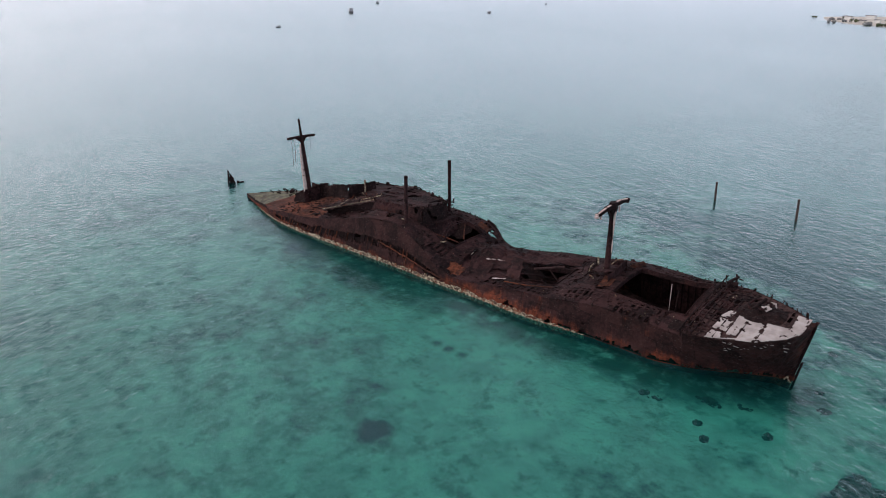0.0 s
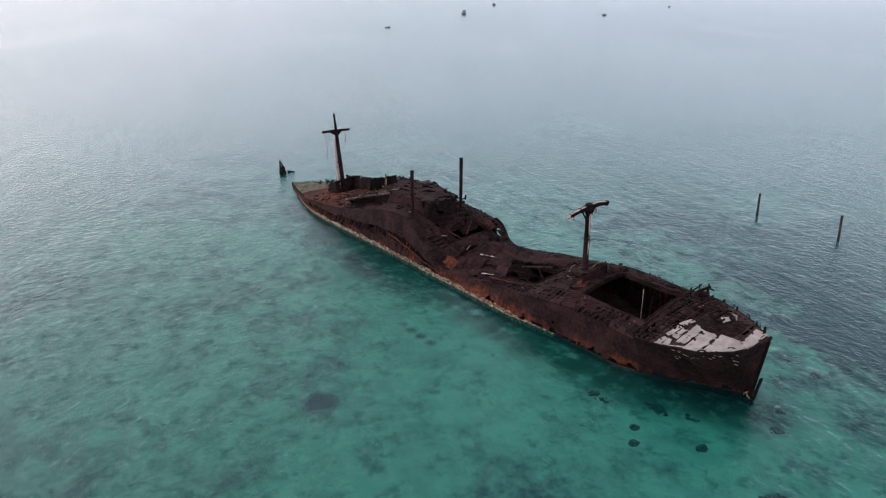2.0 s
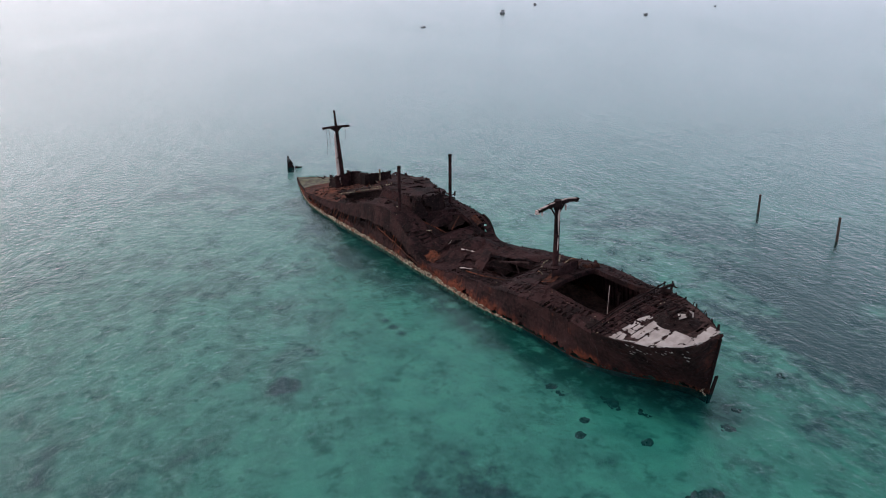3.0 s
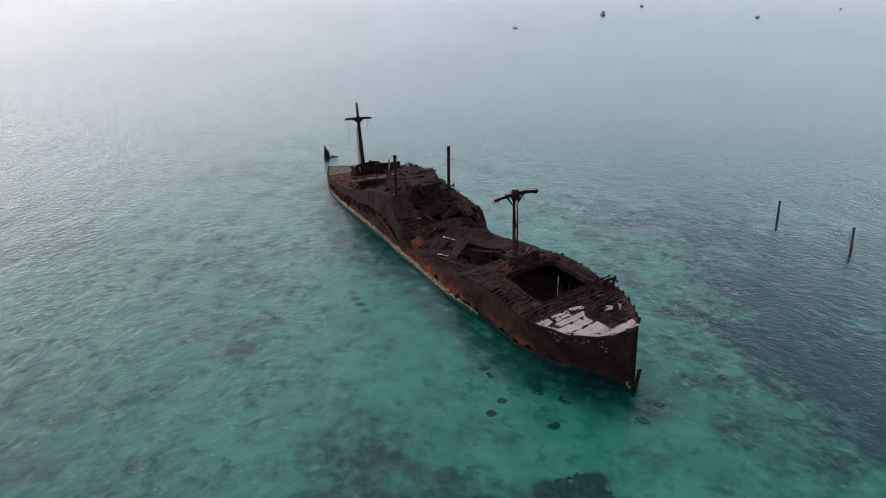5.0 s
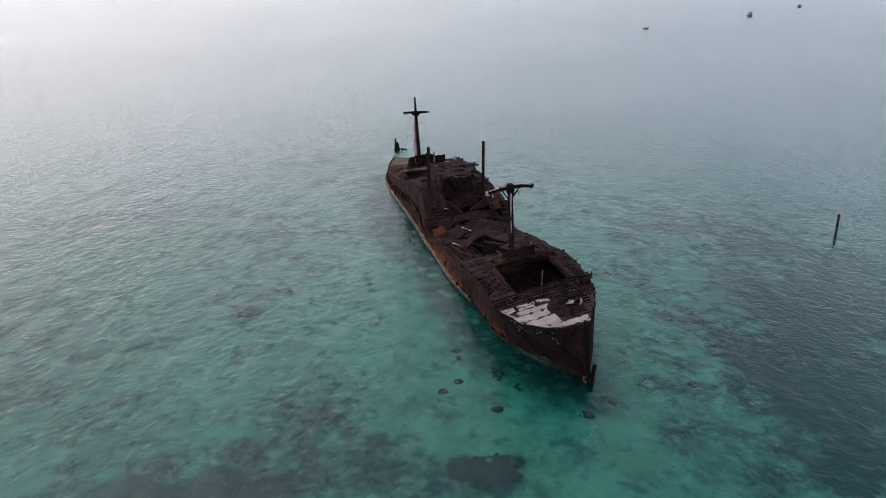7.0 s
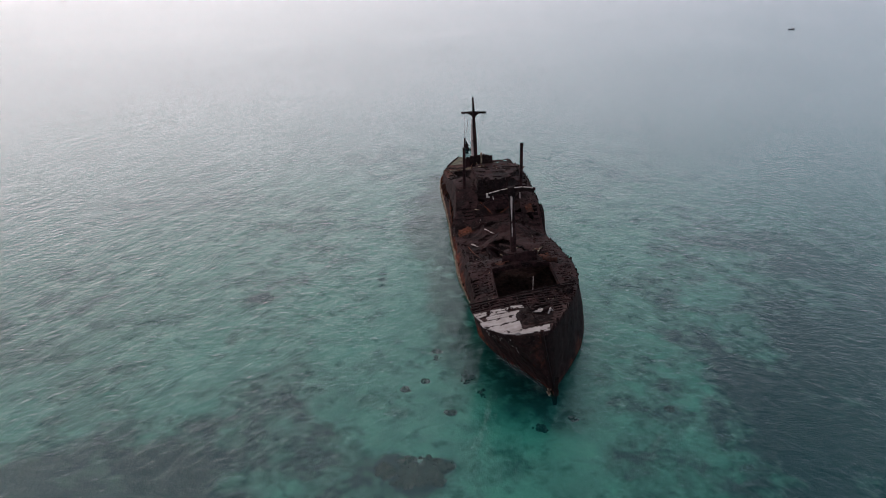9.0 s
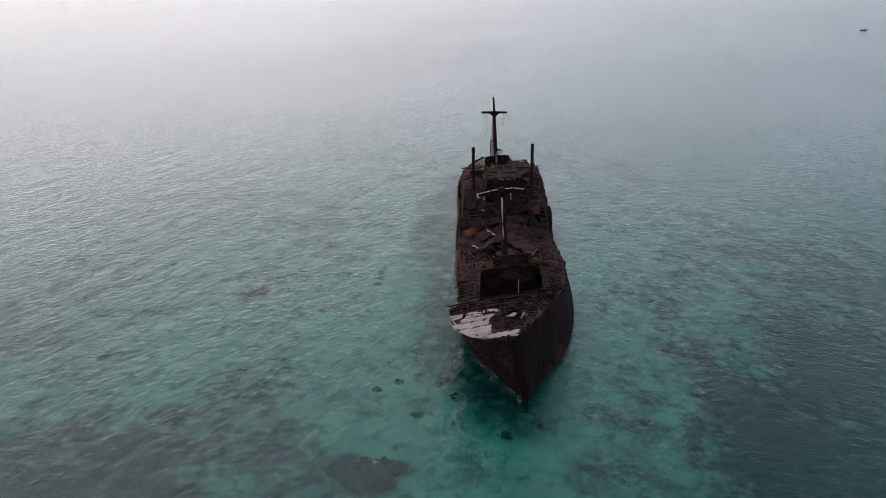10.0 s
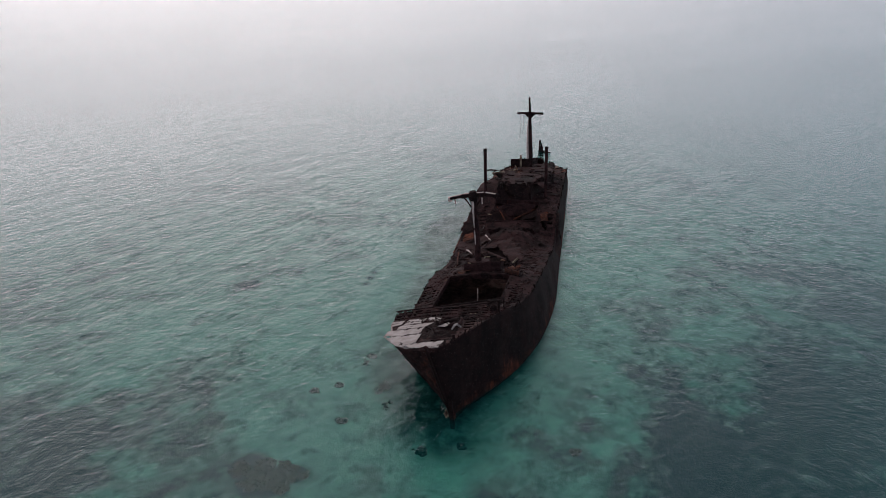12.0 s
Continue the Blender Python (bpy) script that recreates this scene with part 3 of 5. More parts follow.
wpart("poop_deck", sheet(bmesh.new(), deck_grid(-96.5, -80), deck_keep), RUST_RED, "sloping orange-rusted poop deck", thick=0.05)
wpart("aft_deck", sheet(bmesh.new(), deck_grid(-80, -50.5), deck_keep), RUST_DECK, "buckled dark brown deck plating", thick=0.05)
wpart("fore_deck", sheet(bmesh.new(), deck_grid(-50.5, -22.0), deck_keep), RUST_DECK, "rusted deck plating with torn holes", thick=0.05)
wpart("stern_deck", sheet(bmesh.new(), deck_grid(-105.5, -96.5, 0.4, 24)), ALGAE, "low stern deck grown over with olive algae", thick=0.05)


def forecastle_keep(m):
    """Plating gone in square gaps between the beams along the break and the port side."""
    k = noise.noise(Vector((m.x * 1.1, m.y * 1.1, 1.5))) + 0.4 * noise.noise(Vector((m.x * 3.0, m.y * 3.0, 7)))
    if m.x < -19.2:
        return k < 0.02 and ((m.x / 0.78) % 1 < 0.45 or (m.y / 1.1) % 1 < 0.4 or k < -0.25)
    if m.x < -12.9 and port(m.x)[1] - 2.7 < m.y < port(m.x)[1] - 0.45:
        return (m.x / 0.66) % 1 < 0.46 or k < -0.28 or (m.y / 1.15) % 1 < 0.2
    return k < 0.62


wpart("forecastle_deck", sheet(bmesh.new(), deck_grid(-22.0, -11.95, 0.16, 64), forecastle_keep), RUST_PALE, "rusted forecastle deck with exposed beams", thick=0.05)


def hold_floor():
    grid = []
    for i in range(160):
        x = -100 + 80 * i / 159
        ys, yp = starboard(x)[0] + 0.5, port(x)[0] - 0.5
        grid.append([Vector((x, ys + (yp - ys) * j / 24, 0.45 + 0.5 * noise.noise(Vector((x * 0.5, j * 0.45, 2))) + 0.22 * noise.noise(Vector((x * 1.9, j * 1.3, 5))))) for j in range(25)])
    return sheet(bmesh.new(), grid)


# the pale plating colour stands in for light reaching the hold floor
wpart("hold_floor", hold_floor(), RUST_PALE, "hold bottom heaped with scale, coloured pale to lift the dim hold")


def hold_wall(x0, x1, sign):
    """The inner face of the hull side in the fore hold, with its frames standing proud."""
    lines = port if sign > 0 else starboard
    n = int((x1 - x0) / 0.5)
    grid = []
    for i in range(n + 1):
        x = x0 + (x1 - x0) * i / n
        wl, ye, ze = lines(x)
        grid.append([Vector((x, wl + (ye - wl) * v - sign * (0.35 + 0.1 * noise.noise(Vector((x, v * 4, 1)))), ze * v)) for v in (0.02, 0.25, 0.5, 0.75, 0.93)])
    wall = wpart("hold_wall", sheet(bmesh.new(), grid, lambda m: noise.noise(m * 0.7) < 0.5), RUST_DECK, "brown inner wall of the fore hold", thick=0.04)
    x = x0 + 0.4
    while x < x1:
        wl, ye, ze = lines(x)
        p, q = Vector((x, wl - sign * 0.5, 0.2)), Vector((x + 0.05, ye - sign * 0.5, ze - 0.3))
        wpart("frame_rib", bars((p, q, 0.10, 0.26)), RUST_DECK, parent=wall)
        x += 0.85


hold_wall(-33.0, -22.4, 1)


# ---- masts ----
def foremast():
    mast = wpart("foremast", tube([(-33.95, 66.25, 4.6), (-33.85, 66.0, 9.0), (-33.72, 65.62, 13.9)], [0.38, 0.35, 0.31], 10), RUST_DECK, "thick rusted mast with a broad crosstree")
    bm = bmesh.new()
    for p, q, w, d in (((-34.02, 63.0, 13.45), (-33.85, 64.3, 13.85), 0.42, 0.30), ((-33.85, 64.3, 13.85), (-33.72, 65.6, 14.15), 0.55, 0.40),
                       ((-33.72, 65.6, 14.15), (-33.6, 66.9, 14.28), 0.55, 0.40), ((-33.6, 66.9, 14.28), (-33.45, 68.15, 14.22), 0.42, 0.32)):
        bar(bm, p, q, w, d)
    wpart("crosstree", bm, RUST_DARK, "bent crosstree arms", parent=mast)
    for y0, y1 in ((64.6, 65.4), (66.7, 65.85)):
        wpart("bracket", bars(((-33.75, y0, 13.75 + 0.12 * (y0 - 64.6)), (-33.78, y1, 12.7), 0.14)), RUST_DARK, parent=mast)
    wpart("masthead", tube([(-33.75, 65.7, 13.3), (-33.72, 65.62, 13.9), (-33.7, 65.55, 14.5)], [0.42, 0.55, 0.40], 8), RUST_DARK, parent=mast)
    wpart("arm_end", bars(((-33.45, 68.0, 14.0), (-33.42, 68.3, 14.45), 0.4, 0.3)), RUST_DARK, parent=mast)
    for p, q in (((-33.95, 63.5, 13.5), (-33.95, 63.6, 12.9)), ((-33.5, 66.6, 13.9), (-33.5, 66.65, 13.2))):
        wpart("hanging_scrap", bars((p, q, 0.18, 0.1)), PAINT, parent=mast)
    wpart("arm_block", bars(((-34.05, 62.95, 13.15), (-34.05, 62.95, 13.6), 0.38)), PAINT, parent=mast)
    for points, radii in (([(-33.46, 65.9, 8.4), (-33.45, 65.86, 9.3), (-33.44, 65.80, 10.1)], [0.02, 0.08, 0.03]), ([(-33.43, 65.78, 10.4), (-33.42, 65.70, 11.6), (-33.40, 65.6, 13.5)], [0.03, 0.09, 0.15])):
        wpart("pale_strip", tube(points, radii, 5), PAINT, "pale flaking strip", parent=mast)
    wpart("pale_crown", bars(((-34.0, 63.1, 13.66), (-33.85, 64.3, 14.04), 0.22, 0.05), ((-33.8, 64.5, 14.12), (-33.6, 66.8, 14.52), 0.2, 0.05), ((-33.6, 67.0, 14.51), (-33.45, 68.1, 14.42), 0.2, 0.05)), PAINT, "pale bird-stained upper side", parent=mast)
    return mast


def aftermast():
    mast = wpart("aftermast", tube([(-89.95, 65.45, 2.5), (-90.3, 65.2, 7.0), (-90.75, 64.85, 12.6)], [0.40, 0.35, 0.27], 10), RUST_DECK, "leaning rusted mast with a crossarm")
    wpart("topmast", tube([(-90.72, 64.86, 12.3), (-91.0, 64.68, 15.55)], [0.28, 0.15], 8), RUST_DARK, parent=mast)
    wpart("crossarm", bars(((-91.3, 62.45, 12.66), (-90.9, 64.8, 12.85), 0.42, 0.34), ((-90.9, 64.8, 12.85), (-90.55, 67.3, 12.84), 0.42, 0.34)), RUST_DARK, parent=mast)
    for corners in (((-91.15, 63.5, 12.75), (-90.82, 64.75, 12.8), (-90.72, 64.8, 11.7), (-90.85, 64.4, 12.2)), ((-90.72, 66.1, 12.8), (-90.82, 64.95, 12.8), (-90.7, 65.0, 11.7), (-90.72, 65.4, 12.2))):
        wpart("gusset", plate(corners, rnd, 0.1, 0.3, 0.02), RUST_DARK, parent=mast, thick=0.06)
    wpart("masthead", tube([(-90.99, 64.69, 15.2), (-91.0, 64.68, 15.4), (-91.02, 64.67, 15.75)], [0.14, 0.22, 0.12], 8), RUST_DARK, parent=mast)
    wpart("pale_strip", tube([(-90.33, 64.92, 2.8), (-90.42, 64.80, 5.0), (-90.60, 64.66, 7.4), (-90.76, 64.58, 9.6), (-90.88, 64.60, 11.6)], [0.36, 0.34, 0.28, 0.2, 0.12], 6), PAINT, "pale peeling paint strip", parent=mast)
    for y, drop in ((63.0, 4.6), (63.5, 3.8), (66.6, 2.2)):
        pts = [(-91.1 + 0.05 * k, y + 0.18 * k * (4 - k) / 4, 12.6 - drop * k / 4) for k in range(5)]
        wpart("hanging_wire", tube(pts, 0.035, 4), ROPE, parent=mast)
    return mast


foremast(), aftermast()
for label, foot, top in (("tall rusted kingpost tube", (-62.7, 61.75, 3.5), (-62.6, 61.6, 12.33)), ("tall rusted kingpost tube with a side bracket", (-63.0, 70.85, 4.0), (-63.07, 70.67, 12.88))):
    post = wpart("kingpost", tube([foot, top], 0.245, 10), RUST_DECK, label)
    wpart("cap", tube([Vector(top) - Vector((0, 0, 0.25)), Vector(top) + Vector((0, 0, 0.08))], 0.27, 10), RUST_DARK, parent=post)
wpart("bracket", bars(((-63.05, 70.9, 6.5), (-62.9, 71.6, 6.7), 0.15), ((-62.9, 71.6, 6.4), (-62.9, 71.6, 7.1), 0.15)), RUST_DARK)


# ---- beside the wreck ----
def pile(foot, top):
    ob = tagged(empty("mooring_pile", foot), "lone dark leaning pile standing in the open water", "pile", "mooring piles")
    up = Vector(top) - Vector(foot)
    part("shaft", tube([-up * 0.8, up * 0.5, up], [0.21, 0.2, 0.18], 10), TIMBER, ob)
    part("cap", tube([up * 0.97, up * 1.01], [0.22, 0.21], 10), TIMBER, ob)
    return ob


pile((-44.44, 123.5, 0), (-44.6, 123.4, 3.4)), pile((-29.64, 121.7, 0), (-29.75, 121.3, 3.85))


# ---- forecastle ----
def on_deck(x, y, up=0.0):
    return Vector((x, y, deck_z(x, y) + up))


def deck_plate(corners, up=0.10, bite=0.62):
    """A plate that lies on the deck and is eaten away along its rim."""
    (ax, ay), (bx, by), (cx, cy), (dx, dy) = corners
    n, m = 26, 18
    grid = []
    for i in range(n + 1):
        u = i / n
        row = []
        for j in range(m + 1):
            v = j / m
            x = (ax + (bx - ax) * u) * (1 - v) + (dx + (cx - dx) * u) * v
            y = (ay + (by - ay) * u) * (1 - v) + (dy + (cy - dy) * u) * v
            row.append((x, y, min(u, 1 - u, v * 0.7, (1 - v) * 0.7)))
        grid.append(row)
    bm = bmesh.new()
    points = [[on_deck(x, y, up + 0.02 * noise.noise(Vector((x, y, 0)))) for x, y, rim in row] for row in grid]
    rows = [[bm.verts.new(p) for p in row] for row in points]
    for i in range(n):
        for j in range(m):
            rim = (grid[i][j][2] + grid[i + 1][j + 1][2]) / 2
            p = points[i][j]
            worn = noise.noise(Vector((p.x * 1.7, p.y * 1.7, 4))) + 0.55 * noise.noise(Vector((p.x * 4.5, p.y * 4.5, 9)))
            if worn < bite * (0.10 + 5.0 * rim):
                bm.faces.new((rows[i][j], rows[i + 1][j], rows[i + 1][j + 1], rows[i][j + 1]))
    bmesh.ops.delete(bm, geom=[v for v in bm.verts if not v.link_faces], context="VERTS")
    return bm


for label, corners in (
        ("white-painted deck plate with chipped edges", ((-19.75, 62.2), (-19.7, 64.0), (-18.35, 63.75), (-18.35, 61.75))),
        ("narrow white-painted deck plate, rusted along its seam", ((-18.2, 61.6), (-18.3, 65.1), (-17.15, 64.7), (-17.3, 61.7))),
        ("broad white-painted deck plate", ((-17.05, 60.95), (-17.15, 64.6), (-15.6, 64.5), (-15.45, 61.1))),
        ("long white-painted deck plate at the curved bow edge", ((-15.35, 61.05), (-15.5, 64.6), (-13.5, 64.6), (-13.15, 62.9))),
        ("flaking white plate near the stem", ((-13.35, 63.0), (-13.6, 67.1), (-12.3, 66.9), (-12.3, 64.2))),
        ("short white strip at the deck edge", ((-19.85, 60.6), (-19.6, 61.8), (-18.6, 61.7), (-18.4, 60.75))),
        ("small scrap of white plate", ((-19.85, 64.2), (-19.4, 65.5), (-18.75, 65.4), (-18.9, 64.2))),
        ("curled scrap of white plate beside the scrap heap", ((-17.0, 66.7), (-16.4, 67.1), (-15.9, 66.6), (-16.2, 65.9)))):
    wpart("deck_plate", deck_plate(corners, 0.10 if "curled" not in label else 0.45), WHITE, label, thick=0.03)


def edge_strip(x0, x1, inset, wide, up):
    grid = []
    n = int((x1 - x0) / 0.2)
    for i in range(n + 1):
        x = x0 + (x1 - x0) * i / n
        y = starboard(x)[1] + inset
        w = wide * (0.7 + 0.6 * noise.noise(Vector((x * 2, 0, 0))))
        grid.append([on_deck(x, y, up), on_deck(x, y + w, up)])
    return sheet(bmesh.new(), grid, lambda m: noise.noise(m * 2.2) < 0.25)


wpart("gunwale_strip", edge_strip(-19.8, -12.6, 0.0, 0.22, 0.10), WHITE, "flaking white strip along the bow edge", thick=0.04)


def flakes(count, x0, x1, v0, v1):
    """Scraps of old paint on the starboard bow."""
    bm = bmesh.new()
    for k in range(count):
        x, v = rnd.uniform(x0, x1), rnd.uniform(v0, v1)
        wl, ye, ze = starboard(x)
        p = Vector((x - stem_shift(x) * (1 - v), wl + (ye - wl) * v - 0.13, ze * v))
        along, r = Vector((1, 0.25, 0)), rnd.uniform(0.025, 0.085)
        ring = []
        for i in range(7):
            ang = i / 7 * math.tau
            r1 = r * rnd.uniform(0.5, 1.3)
            ring.append(bm.verts.new(p + along * math.cos(ang) * r1 * 2.6 + Vector((0, -0.35, 0.94)) * math.sin(ang) * r1 * 0.7))
        bm.faces.new(ring)
    return bm


for k in range(26):
    wpart("paint_flake", flakes(1, -18.2, -12.6, 0.74 if k % 3 else 0.45, 0.95), WHITE, thick=0.02)


def beams_along_y(x0, x1, y0, y1, step, wide=0.12, drop=0.10, steel=RUST_DARK):
    x = x0
    while x < x1:
        ya, yb = max(y0, starboard(x)[1] + 0.1), min(y1, port(x)[1] - 0.1)
        if yb > ya + 0.5:
            n = max(1, int((yb - ya) / 2.2))
            pts = [on_deck(x + 0.06 * noise.noise(Vector((x, k, 0))), ya + (yb - ya) * k / n, -drop) for k in range(n + 1)]
            wpart("deck_beam", bars(*[(p, q, wide, 0.2) for p, q in zip(pts, pts[1:])]), steel)
        x += step * rnd.uniform(0.85, 1.15)


def beams_along_x(x0, x1, y0, y1, step, wide=0.10, drop=0.10, steel=RUST_DARK):
    y = y0
    while y < y1:
        pts = [on_deck(x0 + (x1 - x0) * k / 3, y + 0.05 * noise.noise(Vector((k, y, 0))), -drop) for k in range(4)]
        wpart("deck_girder", bars(*[(p, q, wide, 0.18) for p, q in zip(pts, pts[1:])]), steel)
        y += step * rnd.uniform(0.8, 1.2)


beams_along_y(-21.7, -18.8, 60.5, 70.9, 0.62, 0.15, 0.0, RUST_DECK)
beams_along_x(-21.9, -18.9, 61.2, 70.5, 0.95, 0.12, 0.02, RUST_DECK)
beams_along_y(-18.9, -13.4, 67.2, 70.2, 0.66, 0.12, 0.12, RUST_DARK)
for x0, x1, y0, y1, t in WORN:
    beams_along_y(x0, x1, y0 - 0.1, y1 + 0.1, 0.72)

rail = wpart("break_rail", tube([(-22.25, 60.1, 5.05), (-22.3, 65.2, 6.2), (-22.15, 68.0, 6.95), (-22.0, 70.9, 7.75)], 0.075, 6), RUST_DARK, "long bent handrail across the forecastle break")
wpart("lower_rail", tube([(-21.6, 64.5, 6.05), (-21.4, 68.0, 7.0), (-21.3, 70.4, 7.65)], 0.06, 6), RUST_DARK, parent=rail)
for y in (60.6, 62.4, 64.2, 66.0, 67.8, 69.4, 70.9):
    wpart("stanchion", bars((on_deck(-22.1, y, -0.1), (-22.22, y, 5.05 + (y - 60.1) * 0.25), 0.09)), RUST_DARK, parent=rail)


def windlass():
    body = wpart("windlass", bars(((-21.3, 69.8, 6.6), (-21.3, 69.8, 7.7), 0.2), ((-21.0, 70.6, 6.7), (-21.0, 70.6, 7.9), 0.2), ((-21.5, 69.5, 7.5), (-20.9, 70.8, 7.95), 0.22)), RUST_DARK, "rusted winch stand beside the rail")
    wpart("drum", tube([(-21.6, 69.9, 7.2), (-20.6, 70.2, 7.3)], 0.30, 10), RUST_DARK, parent=body)
    wpart("lever", bars(((-21.0, 70.7, 7.8), (-21.2, 70.9, 8.15), 0.14), ((-20.7, 70.4, 7.9), (-20.3, 70.6, 7.8), 0.12)), RUST_DARK, parent=body)


windlass()


def heap(centre, rx, ry, high, seed):
    """A lumpy pile of corroded scrap."""
    r = random.Random(seed)
    cx, cy = centre
    bm = bmesh.new()
    grid = []
    for i in range(13):
        row = []
        for j in range(13):
            u, v = i / 6 - 1, j / 6 - 1
            p = on_deck(cx + u * rx, cy + v * ry)
            fall = max(0.0, 1 - u * u - v * v)
            p.z += high * fall * (0.6 + 0.9 * noise.noise(p * 1.6)) + (0.0 if fall else -0.08)
            row.append(p)
        grid.append(row)
    sheet(bm, grid)
    wreckage = wpart("windlass_wreck", bm, RUST_DARK, "brown heap of corroded windlass remains")
    for k in range(14):
        ang, d = r.uniform(0, math.tau), r.uniform(0, 0.9)
        p = on_deck(cx + math.cos(ang) * d * rx, cy + math.sin(ang) * d * ry, high * (1 - d) * 0.7)
        wpart("iron_bar", bars((p, p + Vector((r.uniform(-0.7, 0.7), r.uniform(-0.7, 0.7), r.uniform(0.0, 0.5))), r.uniform(0.06, 0.16), 0.08)), RUST_DARK, parent=wreckage)
    return wreckage


scrap = heap((-16.7, 66.0), 2.5, 1.9, 0.55, 3)
ring = [on_deck(-17.2 + 1.05 * math.cos(k * math.tau / 14), 66.9 + 1.0 * math.sin(k * math.tau / 14), 0.42 + 0.12 * math.sin(k * 1.7)) for k in range(13)]
wpart("gear_ring", tube(ring, 0.13, 6), RUST_DECK, "broken iron gear ring", parent=scrap)
wpart("spindle", tube([on_deck(-17.5, 66.2, 0.35), on_deck(-16.9, 67.7, 0.75)], 0.16, 8), RUST_DARK, parent=scrap)
wpart("curled_plate", tube([on_deck(-16.7, 67.9, 0.0), on_deck(-16.4, 67.6, 0.45), on_deck(-15.9, 67.5, 0.5), on_deck(-15.7, 67.3, 0.2)], [0.08, 0.12, 0.11, 0.06], 5), WHITE, "small curled pale plate")
wpart("stem_head", bars(((-12.0, 66.2, 6.9), (-11.65, 66.05, 7.65), 0.30, 0.22), ((-12.4, 66.8, 7.0), (-11.75, 66.1, 7.35), 0.2, 0.3)), RUST_SIDE, "bent plate at the head of the stem")
wpart("fairlead", tube([(-12.55, 64.0, 6.75), (-12.45, 63.75, 6.95), (-12.35, 64.05, 7.1), (-12.45, 64.3, 6.9), (-12.55, 64.0, 6.75)], 0.09, 5), WHITE, "pale ring fairlead")


def stem_bar():
    pts = []
    for k in range(9):
        v = k / 8
        pts.append((-11.75 - 1.45 * (1 - v), 67.90 + (66.12 - 67.90) * v, -0.3 + 7.4 * v))
    return tube([(-13.6, 67.95, -2.2)] + pts, 0.16, 6)


wpart("stem_bar", stem_bar(), RUST_PORT_SHADED, "heavy stem bar")


def bulwark_stubs(lines, x0, x1, step, high, seed, name):
    r = random.Random(seed)
    x = x0
    while x < x1:
        y, z = lines(x)[1:]
        if r.random() < 0.75:
            h = r.uniform(0.2, 1.0) * high
            stub = bar(bmesh.new(), (x, y, z - 0.15), (x + r.uniform(-0.2, 0.2), y + r.uniform(-0.15, 0.15), z + h), r.uniform(0.06, 0.3), 0.07, taper=r.uniform(0.4, 1))
            wpart(name, stub, RUST_DARK)
        x += step * r.uniform(0.4, 1.6)


bulwark_stubs(port, -52, -23, 0.55, 0.28, 1, "bulwark_stub")
bulwark_stubs(port, -86, -56, 0.7, 0.30, 2, "bulwark_stub")
bulwark_stubs(starboard, -49, -23, 0.9, 0.22, 5, "bulwark_stub")
bulwark_stubs(port, -21, -12.5, 0.5, 0.45, 6, "bulwark_stub")


# ---- fore deck ----
def coaming(x0, x1, y0, y1, high, step=1.2):
    ring = [(x0, y0), (x1, y0), (x1, y1), (x0, y1)]
    frame_part = None
    for (xa, ya), (xb, yb) in zip(ring, ring[1:] + ring[:1]):
        n = max(2, int(math.hypot(xb - xa, yb - ya) / 0.6))
        grid = []
        for k in range(n + 1):
            x, y = xa + (xb - xa) * k / n, ya + (yb - ya) * k / n
            top = high * (0.75 + 0.5 * noise.noise(Vector((x * 0.9, y * 0.9, 3))))
            grid.append([on_deck(x, y, -0.45), on_deck(x, y, -0.2), on_deck(x, y, max(0.05, top))])
        ob = wpart("hatch_coaming", sheet(bmesh.new(), grid), RUST_DECK, "rusted steel hatch coaming", thick=0.08)
        frame_part = frame_part or ob
    return frame_part


coaming(*HATCHES[0], 0.18), coaming(*HATCHES[1], 0.2), coaming(*HATCHES[2], 0.2)
wpart("hold_pillar", tube([(-26.5, 67.6, 0.4), (-26.6, 67.5, 6.3)], 0.045, 7), PAINT, "thin pale pillar standing in the hold")
wpart("hold_pillar", tube([(-26.4, 68.8, 0.4), (-26.2, 68.8, 5.3)], 0.12, 7), RUST_DARK)
for x in (-29.5, -27.2, -24.6):
    wpart("hold_frame", bars(((x, 62.2, 0.8), (x + 0.5, 70.6, 1.1), 0.22, 0.3)), RUST_DARK)
for k in range(9):
    x, y = rnd.uniform(-30.5, -23.8), rnd.uniform(63.6, 69)
    wpart("hold_scrap", plate([(x, y, 0.8), (x + rnd.uniform(0.4, 1.3), y + 0.2, 1.0), (x + 0.8, y + rnd.uniform(0.4, 1.2), 1.2), (x - 0.1, y + 0.8, 0.9)], rnd, 0.3, 0.4, 0.2), CRUST if k % 3 == 0 else RUST_DARK, thick=0.04)


